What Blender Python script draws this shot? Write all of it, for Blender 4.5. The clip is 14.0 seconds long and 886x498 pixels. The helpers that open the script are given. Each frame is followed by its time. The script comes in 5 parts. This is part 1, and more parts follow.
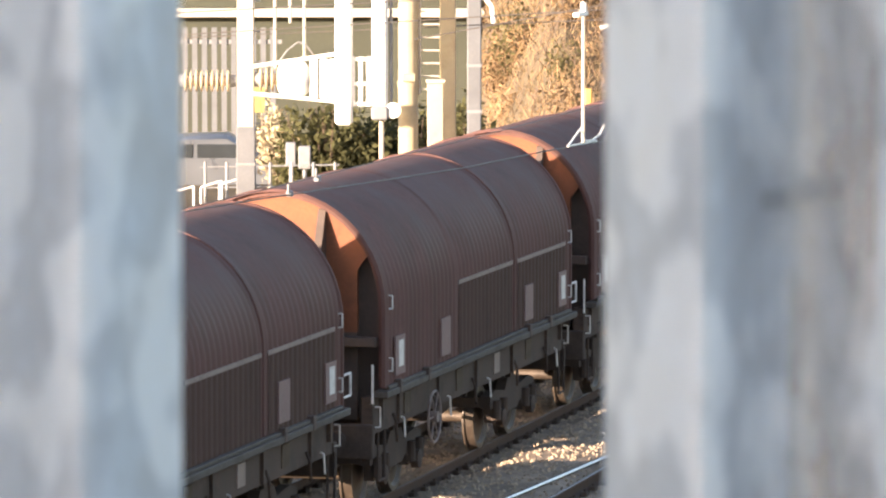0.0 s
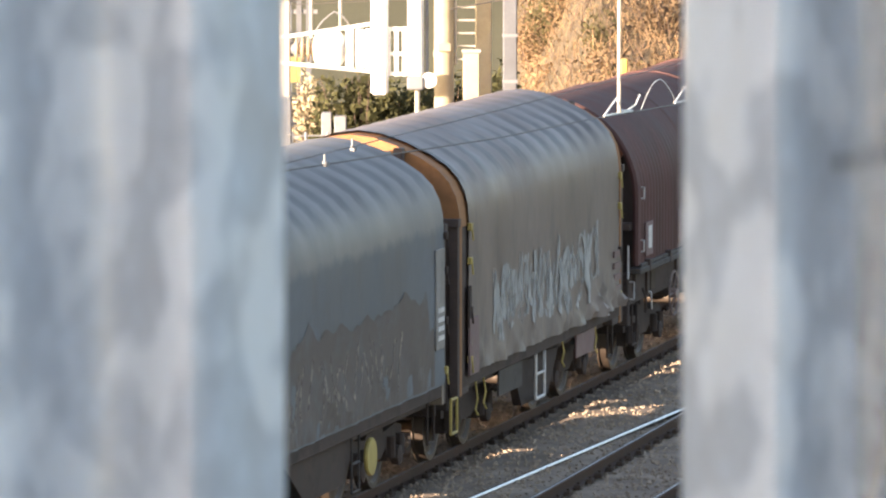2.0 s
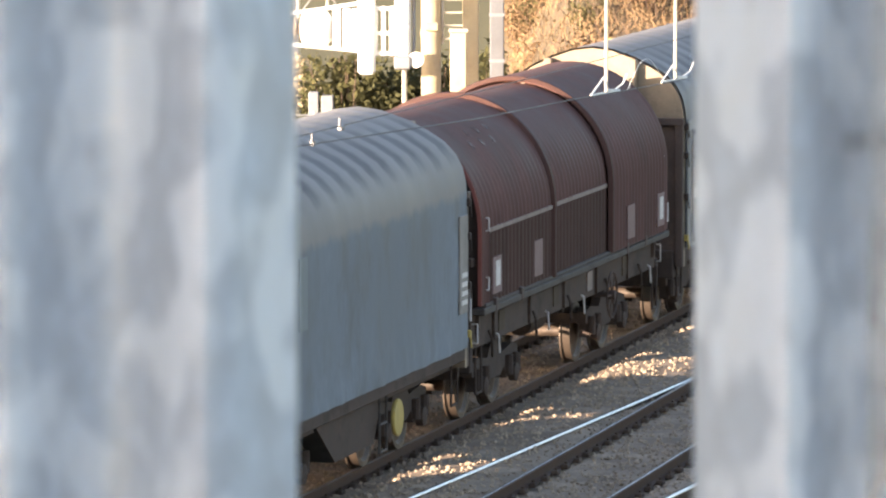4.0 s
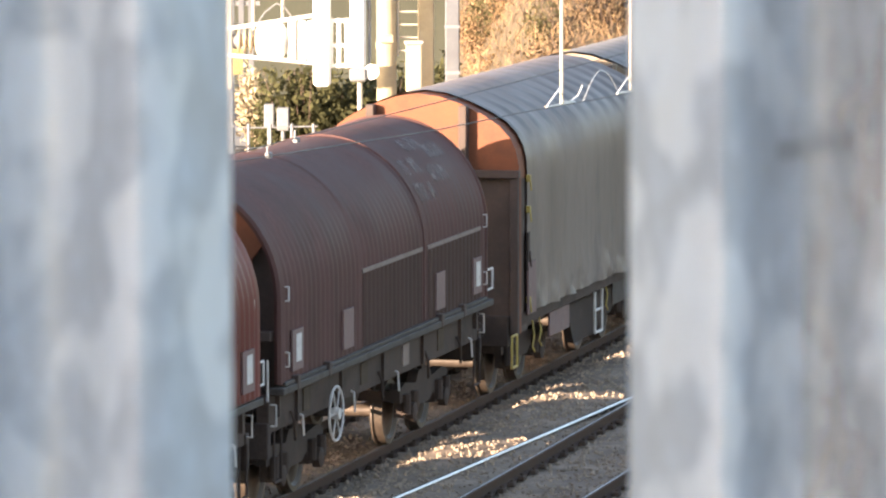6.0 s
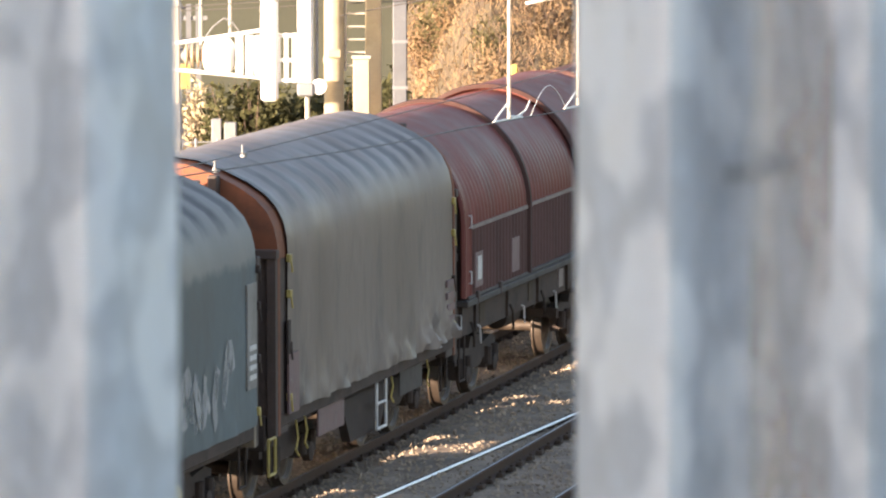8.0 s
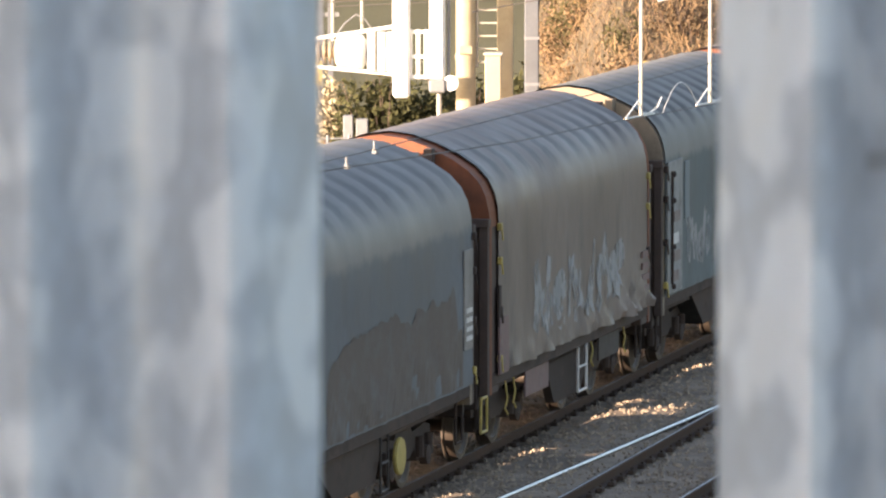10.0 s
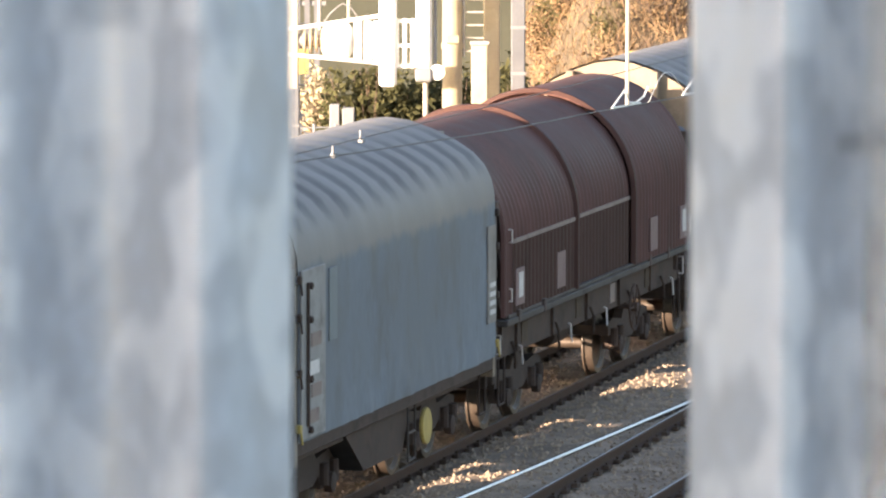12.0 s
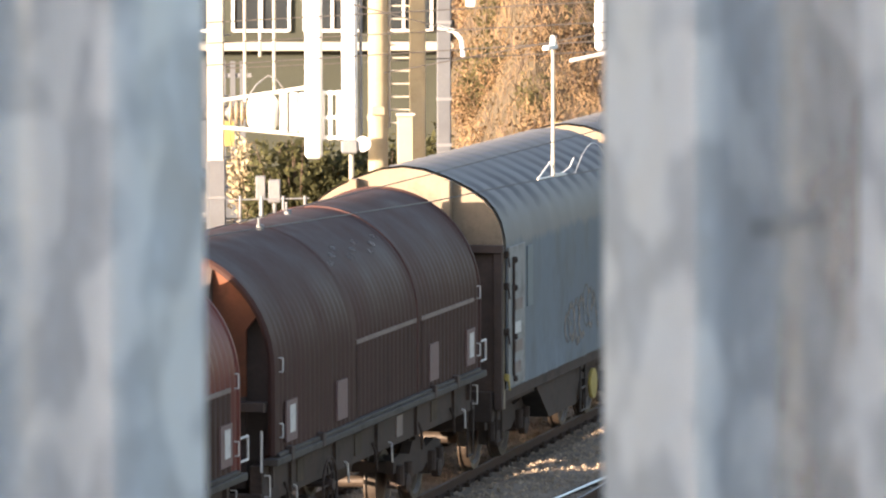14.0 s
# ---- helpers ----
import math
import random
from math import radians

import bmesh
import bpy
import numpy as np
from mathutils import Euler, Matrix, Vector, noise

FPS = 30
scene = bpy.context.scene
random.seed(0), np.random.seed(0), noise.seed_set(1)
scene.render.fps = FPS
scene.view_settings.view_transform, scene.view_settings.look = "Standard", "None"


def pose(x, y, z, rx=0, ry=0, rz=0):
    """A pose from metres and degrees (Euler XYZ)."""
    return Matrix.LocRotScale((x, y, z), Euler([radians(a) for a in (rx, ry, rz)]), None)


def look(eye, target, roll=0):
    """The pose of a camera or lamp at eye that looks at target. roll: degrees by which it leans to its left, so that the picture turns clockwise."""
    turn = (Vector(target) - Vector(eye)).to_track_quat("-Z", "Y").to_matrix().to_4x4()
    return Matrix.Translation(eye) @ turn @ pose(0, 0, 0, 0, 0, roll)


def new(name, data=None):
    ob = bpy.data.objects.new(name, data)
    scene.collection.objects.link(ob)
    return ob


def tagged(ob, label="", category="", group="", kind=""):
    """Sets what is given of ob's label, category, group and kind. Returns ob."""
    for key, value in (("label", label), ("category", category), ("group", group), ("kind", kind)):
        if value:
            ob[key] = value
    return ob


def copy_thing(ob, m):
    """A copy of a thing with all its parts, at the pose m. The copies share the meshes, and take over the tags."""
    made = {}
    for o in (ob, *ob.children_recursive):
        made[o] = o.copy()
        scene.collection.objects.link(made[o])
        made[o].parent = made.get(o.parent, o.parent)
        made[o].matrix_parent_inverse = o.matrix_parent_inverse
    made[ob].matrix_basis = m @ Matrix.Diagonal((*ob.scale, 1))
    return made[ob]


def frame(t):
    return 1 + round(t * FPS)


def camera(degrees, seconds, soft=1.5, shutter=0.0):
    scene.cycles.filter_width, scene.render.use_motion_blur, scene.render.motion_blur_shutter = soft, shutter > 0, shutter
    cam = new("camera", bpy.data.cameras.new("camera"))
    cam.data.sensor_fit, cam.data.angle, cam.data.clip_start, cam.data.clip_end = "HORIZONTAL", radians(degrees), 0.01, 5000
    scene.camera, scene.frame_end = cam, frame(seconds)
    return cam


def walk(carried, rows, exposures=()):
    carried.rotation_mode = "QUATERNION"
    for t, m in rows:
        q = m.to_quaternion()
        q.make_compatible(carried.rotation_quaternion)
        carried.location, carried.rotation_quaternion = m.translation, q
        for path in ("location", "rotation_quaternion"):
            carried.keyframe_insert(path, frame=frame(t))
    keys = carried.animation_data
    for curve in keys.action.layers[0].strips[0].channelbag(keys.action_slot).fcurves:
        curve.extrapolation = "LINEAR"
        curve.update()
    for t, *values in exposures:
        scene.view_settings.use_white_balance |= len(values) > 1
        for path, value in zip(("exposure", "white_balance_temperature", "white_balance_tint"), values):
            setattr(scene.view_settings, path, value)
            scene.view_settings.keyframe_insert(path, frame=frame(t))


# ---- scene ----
cam = camera(9.0, 14.0, soft=2.2)
cam.data.dof.use_dof = True
cam.data.dof.focus_distance = 76.0
cam.data.dof.aperture_fstop = 85.0

# time, place, heading, downward tilt, roll
PATH = [
    (0.0, 19.2870, -70.2576, 9.5452, 13.882, 4.845, 0.000),
    (0.5, 19.3021, -70.3231, 9.5496, 13.911, 4.937, 0.045),
    (1.0, 19.3011, -70.3233, 9.5490, 13.763, 4.743, -0.073),
    (1.5, 19.2976, -70.3242, 9.5480, 13.905, 5.233, -0.012),
    (2.0, 19.2929, -70.3253, 9.5487, 14.241, 5.151, -0.018),
    (2.5, 19.2899, -70.3261, 9.5462, 14.541, 5.296, -0.007),
    (3.0, 19.2887, -70.3264, 9.5475, 14.397, 5.447, -0.001),
    (3.5, 19.2909, -70.3258, 9.5488, 14.171, 5.512, -0.044),
    (3.7, 19.2879, -70.3266, 9.5488, 14.135, 5.419, -0.047),
    (5.8, 19.2918, -70.3256, 9.5483, 13.856, 5.252, -0.052),
    (6.0, 19.2921, -70.3255, 9.5483, 13.658, 5.239, -0.131),
    (6.5, 19.2909, -70.3258, 9.5473, 13.699, 5.401, 0.161),
    (7.0, 19.2909, -70.3258, 9.5488, 13.616, 5.697, -0.040),
    (7.2, 19.2922, -70.3255, 9.5507, 13.307, 5.594, -0.121),
    (9.3, 19.2923, -70.3255, 9.5485, 13.070, 4.689, -0.003),
    (9.5, 19.2900, -70.3260, 9.5495, 13.662, 4.853, -0.035),
    (10.0, 19.2902, -70.3260, 9.5479, 14.462, 5.122, -0.064),
    (10.5, 19.2883, -70.3265, 9.5477, 14.631, 5.256, 0.154),
    (11.0, 19.2910, -70.3258, 9.5457, 14.429, 5.419, 0.050),
    (11.5, 19.2937, -70.3251, 9.5472, 14.201, 5.373, 0.012),
    (12.0, 19.2930, -70.3253, 9.5464, 14.322, 5.232, 0.060),
    (12.5, 19.2939, -70.3251, 9.5473, 14.461, 5.125, 0.079),
    (13.0, 19.2944, -70.3250, 9.5479, 14.083, 5.071, 0.046),
    (13.5, 19.2953, -70.3248, 9.5497, 13.713, 4.525, 0.085),
    (14.0, 19.2956, -70.3247, 9.5494, 13.571, 4.506, -0.077),
]
walk(cam, [(t, pose(x, y, z, 90 - tilt, 0, head) @ pose(0, 0, 0, 0, 0, roll)) for t, x, y, z, head, tilt, roll in PATH],
     exposures=[(t, e + 0.25, 6650, 18) for t, e in ((0.0, 1.97), (1.5, 1.92), (3.0, 1.97), (3.5, 2.02), (6.5, 2.11), (7.2, 2.14), (9.3, 1.33), (10.0, 1.70), (11.5, 1.99), (12.5, 1.97), (14.0, 1.72))])

# ---- light ----
SUN_EL, SUN_GO = 9.8, (0.63, 0.777)
sky = bpy.data.worlds.new("sky")
scene.world = sky
sky.use_nodes = True
sn = sky.node_tree.nodes
st = sn.new("ShaderNodeTexSky")
st.sky_type, st.sun_disc = "NISHITA", False
st.sun_elevation = radians(SUN_EL)
st.sun_rotation = math.atan2(-SUN_GO[0], -SUN_GO[1])
st.air_density, st.dust_density = 1.0, 1.5
sn["Background"].inputs[1].default_value = 0.12
sky.node_tree.links.new(st.outputs[0], sn["Background"].inputs[0])
sun = new("sun", bpy.data.lights.new("sun", "SUN"))
sun.data.energy, sun.data.angle, sun.data.color = 5.0, radians(0.5), (1.0, 0.84, 0.63)
sun.matrix_world = look((0, 0, 0), (SUN_GO[0], SUN_GO[1], -math.tan(radians(SUN_EL)) * math.hypot(*SUN_GO)))


# ---- materials ----
def mat(name, base, rough=0.7, metal=0.0, var=0.25, scale=3.0, fine=40.0, bump=0.15, dirt=None, dirt_amount=0.4,
        stretch=(1, 1, 1), rand=0.0, spec=0.5, depth=0.01, edge=(0.5, 0.68), roof_tone=None, soft=6.0, patchy=None, thin=0.0):
    """A surface with variation at two scales, stains and relief."""
    m = bpy.data.materials.new(name)
    m.use_nodes = True
    n, l = m.node_tree.nodes, m.node_tree.links
    b = n["Principled BSDF"]
    b.inputs["Metallic"].default_value = metal
    b.inputs["Specular IOR Level"].default_value = spec
    tc, mp = n.new("ShaderNodeTexCoord"), n.new("ShaderNodeMapping")
    mp.inputs["Scale"].default_value = stretch
    l.new(tc.outputs["Object"], mp.inputs[0])
    vec = mp.outputs[0]

    def noise_tex(s, d=4.0, r=0.6):
        t = n.new("ShaderNodeTexNoise")
        t.inputs["Scale"].default_value, t.inputs["Detail"].default_value, t.inputs["Roughness"].default_value = s, d, r
        l.new(vec, t.inputs["Vector"])
        return t.outputs[0]

    def ramp(fac, lo, hi, a, c):
        r = n.new("ShaderNodeMapRange")
        r.inputs[1].default_value, r.inputs[2].default_value, r.inputs[3].default_value, r.inputs[4].default_value = lo, hi, a, c
        l.new(fac, r.inputs[0])
        return r.outputs[0]

    def mix(fac, a, c, how="MIX"):
        x = n.new("ShaderNodeMix")
        x.data_type, x.blend_type = "RGBA", how
        for sock, val in ((x.inputs[0], fac), (x.inputs[6], a), (x.inputs[7], c)):
            if isinstance(val, bpy.types.NodeSocket):
                l.new(val, sock)
            else:
                sock.default_value = val if not isinstance(val, tuple) else (*val, 1)[:4]
        return x.outputs[2]

    big, small = noise_tex(scale), noise_tex(fine, 3.0)
    lo, hi = tuple(c * (1 - var) for c in base), tuple(min(1, c * (1 + var)) for c in base)
    col = mix(ramp(big, 0.3, 0.7, 0, 1), lo, hi)
    col = mix(ramp(small, 0.35, 0.65, 0, 0.5), col, tuple(c * (1 - var * 0.8) for c in base))
    if dirt:
        d = noise_tex(scale * 0.6 + 0.7, soft, 0.7)
        col = mix(ramp(d, *edge, 0, dirt_amount), col, dirt)
    if roof_tone:  # another tone above a height, with a ragged edge
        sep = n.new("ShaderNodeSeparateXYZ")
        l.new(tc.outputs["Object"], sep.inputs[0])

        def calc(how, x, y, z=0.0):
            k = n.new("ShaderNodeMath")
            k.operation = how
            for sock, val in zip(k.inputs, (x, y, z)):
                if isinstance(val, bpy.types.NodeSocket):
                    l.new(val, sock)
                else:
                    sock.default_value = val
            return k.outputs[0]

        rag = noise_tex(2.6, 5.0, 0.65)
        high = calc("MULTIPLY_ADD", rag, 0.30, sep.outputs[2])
        col = mix(ramp(high, roof_tone[1] + 0.10, roof_tone[1] + 0.22, 0, roof_tone[2]), col, roof_tone[0])
        # darker between the hoops: grime, with the slack's shading put into the colour
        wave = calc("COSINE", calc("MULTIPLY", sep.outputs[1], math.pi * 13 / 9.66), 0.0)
        slack_dark = calc("MULTIPLY", wave, wave)
        slack_dark = calc("MULTIPLY", ramp(calc("MULTIPLY_ADD", rag, 0.9, slack_dark), 0.7, 1.3, 0, 1), ramp(high, 3.85, 4.1, 0, 1))
        slack_dark = calc("MULTIPLY", slack_dark, ramp(high, 4.3, 4.5, 1, 0.3))
        col = mix(calc("MULTIPLY", slack_dark, roof_tone[4]), col, roof_tone[3])
    if rand:
        oi = n.new("ShaderNodeObjectInfo")
        col = mix(ramp(oi.outputs["Random"], 0, 1, 0, rand), col, tuple(c * 0.35 for c in base))
    l.new(col, b.inputs["Base Color"])
    l.new(ramp(big, 0.3, 0.7, max(0.05, rough - 0.12), min(1, rough + 0.12)), b.inputs["Roughness"])
    if patchy:  # worn through to what lies below
        l.new(ramp(noise_tex(patchy[0], 5.0, 0.65), patchy[1], patchy[2], 0, patchy[3]), b.inputs["Alpha"])
    if thin:  # light passes through
        tr, mx = n.new("ShaderNodeBsdfTranslucent"), n.new("ShaderNodeMixShader")
        mx.inputs[0].default_value = thin
        l.new(col, tr.inputs[0])
        l.new(b.outputs[0], mx.inputs[1])
        l.new(tr.outputs[0], mx.inputs[2])
        l.new(mx.outputs[0], n["Material Output"].inputs[0])
    if bump:
        bp = n.new("ShaderNodeBump")
        bp.inputs["Strength"].default_value, bp.inputs["Distance"].default_value = bump, depth
        l.new(small, bp.inputs["Height"])
        l.new(bp.outputs[0], b.inputs["Normal"])
    return m


BROWN = mat("brown paint", (0.116, 0.061, 0.055), 0.66, var=0.26, scale=1.2, fine=14, dirt=(0.068, 0.043, 0.038), dirt_amount=0.6, stretch=(1, 1, 0.35), spec=0.08)
BROWN_RED = mat("red-brown paint", (0.185, 0.059, 0.049), 0.5, var=0.22, scale=1.1, fine=14, dirt=(0.09, 0.043, 0.038), dirt_amount=0.5, stretch=(1, 1, 0.35), spec=0.10)
BROWN_DARK = mat("dark brown paint", (0.072, 0.038, 0.033), 0.6, var=0.22, scale=1.3, fine=14, dirt=(0.088, 0.050, 0.043), dirt_amount=0.35, stretch=(1, 1, 0.35), spec=0.1)
BROWN_LOW = mat("grimy brown paint", (0.080, 0.047, 0.040), 0.66, var=0.2, scale=1.3, fine=14, dirt=(0.045, 0.030, 0.026), dirt_amount=0.5, stretch=(1, 1, 0.35), spec=0.08)
RUST_END = mat("orange-brown end paint", (0.200, 0.072, 0.038), 0.65, var=0.22, scale=2, fine=20, dirt=(0.07, 0.036, 0.028), dirt_amount=0.5, spec=0.2)
AMBER_END = mat("amber end paint", (0.31, 0.145, 0.062), 0.65, var=0.2, scale=2, fine=20, dirt=(0.12, 0.06, 0.03), dirt_amount=0.4, spec=0.2)
CREAM_END = mat("cream end paint", (0.255, 0.200, 0.145), 0.6, var=0.2, scale=1.6, fine=20, dirt=(0.12, 0.085, 0.065), dirt_amount=0.6, spec=0.3)
BROWN_END = mat("dark end paint, also shade in the gaps", (0.092, 0.066, 0.057), 0.7, var=0.25, scale=2, fine=20, dirt=(0.055, 0.044, 0.040), dirt_amount=0.6, spec=0.25)
STRIPE = mat("worn grey stripe", (0.22, 0.165, 0.15), 0.6, var=0.25, scale=4, fine=30, dirt=(0.11, 0.07, 0.06), dirt_amount=0.8)
PLATE_PINK = mat("faded plate", (0.185, 0.112, 0.108), 0.6, var=0.18, scale=6, fine=60, dirt=(0.10, 0.062, 0.056))
PLATE_WHITE = mat("white plate", (0.62, 0.59, 0.57), 0.55, var=0.1, scale=8, fine=60, dirt=(0.3, 0.22, 0.2))
WHITE = mat("white paint", (0.78, 0.77, 0.74), 0.5, var=0.06, scale=6, fine=50, dirt=(0.5, 0.45, 0.4), dirt_amount=0.3)
YELLOW = mat("yellow paint", (0.42, 0.31, 0.085), 0.55, var=0.18, scale=6, fine=50, dirt=(0.2, 0.14, 0.06))
UNDER = mat("grimy underframe", (0.062, 0.046, 0.040), 0.82, var=0.3, scale=2.5, fine=25, dirt=(0.10, 0.07, 0.055), dirt_amount=0.5, bump=0.3, spec=0.18)
SOLE = mat("dusty solebar", (0.082, 0.058, 0.049), 0.78, var=0.35, scale=2.2, fine=25, dirt=(0.036, 0.027, 0.023), dirt_amount=0.7, spec=0.18)
LEDGE = mat("worn steel ledge", (0.085, 0.072, 0.066), 0.7, 0.0, var=0.35, scale=3, fine=30, dirt=(0.042, 0.034, 0.030), dirt_amount=0.75, spec=0.2)
STEELW = mat("wheel steel", (0.090, 0.066, 0.050), 0.5, 0.3, var=0.25, scale=5, fine=40, dirt=(0.05, 0.036, 0.028), dirt_amount=0.7)
TARP_BLUE = mat("blue-grey tarpaulin", (0.168, 0.190, 0.220), 0.66, var=0.18, scale=0.9, fine=9, dirt=(0.13, 0.124, 0.12), dirt_amount=0.6, stretch=(1, 1, 0.5), bump=0.25, spec=0.25, roof_tone=((0.240, 0.220, 0.205), 3.30, 0.85, (0.078, 0.072, 0.080), 0.75))
PANEL = mat("pale grey panel", (0.30, 0.29, 0.28), 0.65, var=0.2, scale=3, fine=30, dirt=(0.10, 0.088, 0.08), dirt_amount=0.6, spec=0.2)
STRIP = mat("stained pale strip", (0.27, 0.245, 0.225), 0.65, var=0.2, scale=3, fine=30, dirt=(0.12, 0.105, 0.095), dirt_amount=0.6, spec=0.2)
TARP_PALE = mat("newer tarpaulin strip", (0.20, 0.225, 0.235), 0.66, var=0.15, scale=2, fine=9, spec=0.25)
PAINT_BLUE = mat("blue sprayed paint", (0.14, 0.19, 0.28), 0.6, var=0.25, scale=5, fine=20, dirt=(0.2, 0.17, 0.14), dirt_amount=0.7)
TARP_GREEN = mat("grey-green tarpaulin", (0.130, 0.147, 0.150), 0.66, var=0.18, scale=0.9, fine=9, dirt=(0.11, 0.10, 0.096), dirt_amount=0.6, stretch=(1, 1, 0.5), bump=0.25, spec=0.25, roof_tone=((0.235, 0.220, 0.205), 3.30, 0.85, (0.080, 0.074, 0.080), 0.9))
TARP_SLATE = mat("slate-grey tarpaulin", (0.132, 0.140, 0.155), 0.6, var=0.2, scale=0.9, fine=9, dirt=(0.115, 0.105, 0.104), dirt_amount=0.6, stretch=(1, 1, 0.5), bump=0.25, spec=0.3, roof_tone=((0.205, 0.190, 0.182), 3.30, 0.85, (0.080, 0.074, 0.080), 0.7))
TARP_GREY = mat("brown-grey tarpaulin", (0.212, 0.164, 0.140), 0.52, var=0.22, scale=1.1, fine=9, dirt=(0.095, 0.083, 0.080), dirt_amount=0.55, stretch=(1, 1, 0.3), bump=0.25, spec=0.25, roof_tone=((0.205, 0.168, 0.158), 3.45, 0.8, (0.070, 0.055, 0.056), 0.9))
TARP_PATCH = mat("brown-grey film", (0.124, 0.098, 0.086), 0.68, var=0.2, scale=1.5, fine=12, dirt=(0.14, 0.145, 0.15), dirt_amount=0.5, spec=0.28)
SCUFF = mat("worn pale paint", (0.24, 0.19, 0.18), 0.65, var=0.35, scale=5, fine=25, dirt=(0.10, 0.052, 0.045), dirt_amount=0.95, spec=0.2, patchy=(6.0, 0.38, 0.62, 0.8))
PAINT_PALE = mat("pale sprayed paint", (0.44, 0.42, 0.40), 0.7, var=0.25, scale=3, fine=20, dirt=(0.28, 0.26, 0.24), dirt_amount=0.6, spec=0.2, stretch=(1, 1, 0.4), patchy=(5.0, 0.32, 0.56, 0.95))
PAINT_TAN = mat("tan sprayed paint", (0.29, 0.235, 0.20), 0.7, var=0.25, scale=3, fine=20, dirt=(0.165, 0.16, 0.16), dirt_amount=0.7, spec=0.2, patchy=(6.0, 0.34, 0.58, 0.9))
PAINT_DULL = mat("dull sprayed paint", (0.42, 0.40, 0.39), 0.7, var=0.25, scale=3, fine=20, dirt=(0.22, 0.215, 0.21), dirt_amount=0.6, spec=0.2, stretch=(1, 1, 0.5), patchy=(5.0, 0.32, 0.56, 0.9))
RAIL = mat("rusty rail", (0.074, 0.043, 0.031), 0.8, 0.0, var=0.3, scale=3, fine=30, spec=0.15)
RAIL_DUSTY = mat("dusty rail", (0.100, 0.076, 0.058), 0.9, var=0.4, scale=3, fine=30, spec=0.1)
RAIL_WORN = mat("worn rail head", (0.20, 0.165, 0.145), 0.6, 0.2, var=0.3, scale=2, fine=30, bump=0.03, spec=0.3)
RAIL_TOP = mat("pale polished rail head and its glint", (0.88, 0.87, 0.86), 0.42, 0.6, var=0.06, scale=2, fine=30, bump=0.03)
SLAT = mat("grey-blue steel, also mast shade", (0.12, 0.125, 0.14), 0.6, var=0.2, scale=2, fine=25)
SLEEPER = mat("stained sleeper", (0.092, 0.064, 0.048), 0.85, var=0.3, scale=5, fine=50, rand=0.5, bump=0.3, spec=0.15)
BALLAST = mat("ballast bed", (0.31, 0.240, 0.182), 0.95, var=0.45, scale=1.2, fine=16, dirt=(0.19, 0.14, 0.105), dirt_amount=0.6, bump=0.5, depth=0.03, spec=0.12)
STONE = mat("ballast stone", (0.39, 0.305, 0.228), 0.9, var=0.45, scale=8, fine=40, dirt=(0.19, 0.145, 0.11), dirt_amount=0.7, bump=0.3, spec=0.12)
EARTH = mat("dry earth", (0.115, 0.09, 0.062), 0.95, var=0.3, scale=0.4, fine=5, dirt=(0.07, 0.07, 0.04), bump=0.6, depth=0.05, spec=0.2)
GALV = mat("galvanised steel", (0.505, 0.56, 0.625), 0.5, 0.25, var=0.17, scale=80, fine=200, dirt=(0.84, 0.89, 0.94), dirt_amount=0.6, bump=0.05, depth=0.002, stretch=(1, 1, 0.8), edge=(0.48, 0.59), soft=1.5)
TAN_TINT = mat("patchy tan tint on zinc", (0.58, 0.545, 0.51), 0.6, 0.1, var=0.15, scale=60, fine=200, bump=0, stretch=(1, 1, 0.4), patchy=(75.0, 0.34, 0.66, 0.5))
GALV_DULL = mat("dull zinc", (0.35, 0.375, 0.41), 0.6, 0.2, var=0.2, scale=60, fine=200, bump=0.05, depth=0.002)
CONCRETE = mat("light concrete", (0.46, 0.42, 0.36), 0.8, var=0.12, scale=2, fine=25, dirt=(0.28, 0.24, 0.2), dirt_amount=0.4)
POLE = mat("cream concrete", (0.42, 0.35, 0.235), 0.8, var=0.12, scale=2, fine=25, dirt=(0.22, 0.17, 0.11), dirt_amount=0.4)
GREY_STEEL = mat("grey painted steel", (0.21, 0.215, 0.23), 0.6, 0.1, var=0.15, scale=2, fine=25, dirt=(0.15, 0.12, 0.10), dirt_amount=0.4)
CERAMIC = mat("insulator glaze", (0.60, 0.49, 0.36), 0.2, var=0.1, scale=8, fine=40, bump=0)
WIRE = mat("wire", (0.09, 0.08, 0.075), 0.6, 0.2, var=0.1, scale=4, fine=30, bump=0)
LEAF = mat("evergreen leaf", (0.088, 0.086, 0.040), 0.8, var=0.4, scale=0.8, fine=9, bump=0, spec=0.1, thin=0.4)
LEAF_PALE = mat("bleached leaf", (0.42, 0.35, 0.23), 0.8, var=0.4, scale=0.9, fine=9, bump=0, spec=0.2)
LEAF_DRY = mat("dry leaf", (0.135, 0.100, 0.056), 0.85, var=0.5, scale=0.5, fine=7, bump=0, spec=0.2)
TWIG = mat("twig", (0.12, 0.085, 0.065), 0.85, var=0.3, scale=1.5, fine=20, spec=0.2)
ROOF = mat("grey roofing", (0.22, 0.22, 0.21), 0.7, var=0.15, scale=0.6, fine=8)
FACADE = mat("pale render wall", (0.33, 0.34, 0.35), 0.85, var=0.12, scale=0.5, fine=8)
HOARDING = mat("grey-green cladding", (0.056, 0.060, 0.047), 0.75, var=0.2, scale=0.5, fine=8, spec=0.2)
GLASS = mat("dark window glass", (0.03, 0.035, 0.04), 0.12, var=0.1, scale=2, fine=20, bump=0)
CARPAINT = mat("silver car paint", (0.13, 0.14, 0.16), 0.35, 0.4, var=0.05, scale=2, fine=40, bump=0)
RUBBER = mat("rubber", (0.02, 0.02, 0.02), 0.8, var=0.2, scale=5, fine=40)


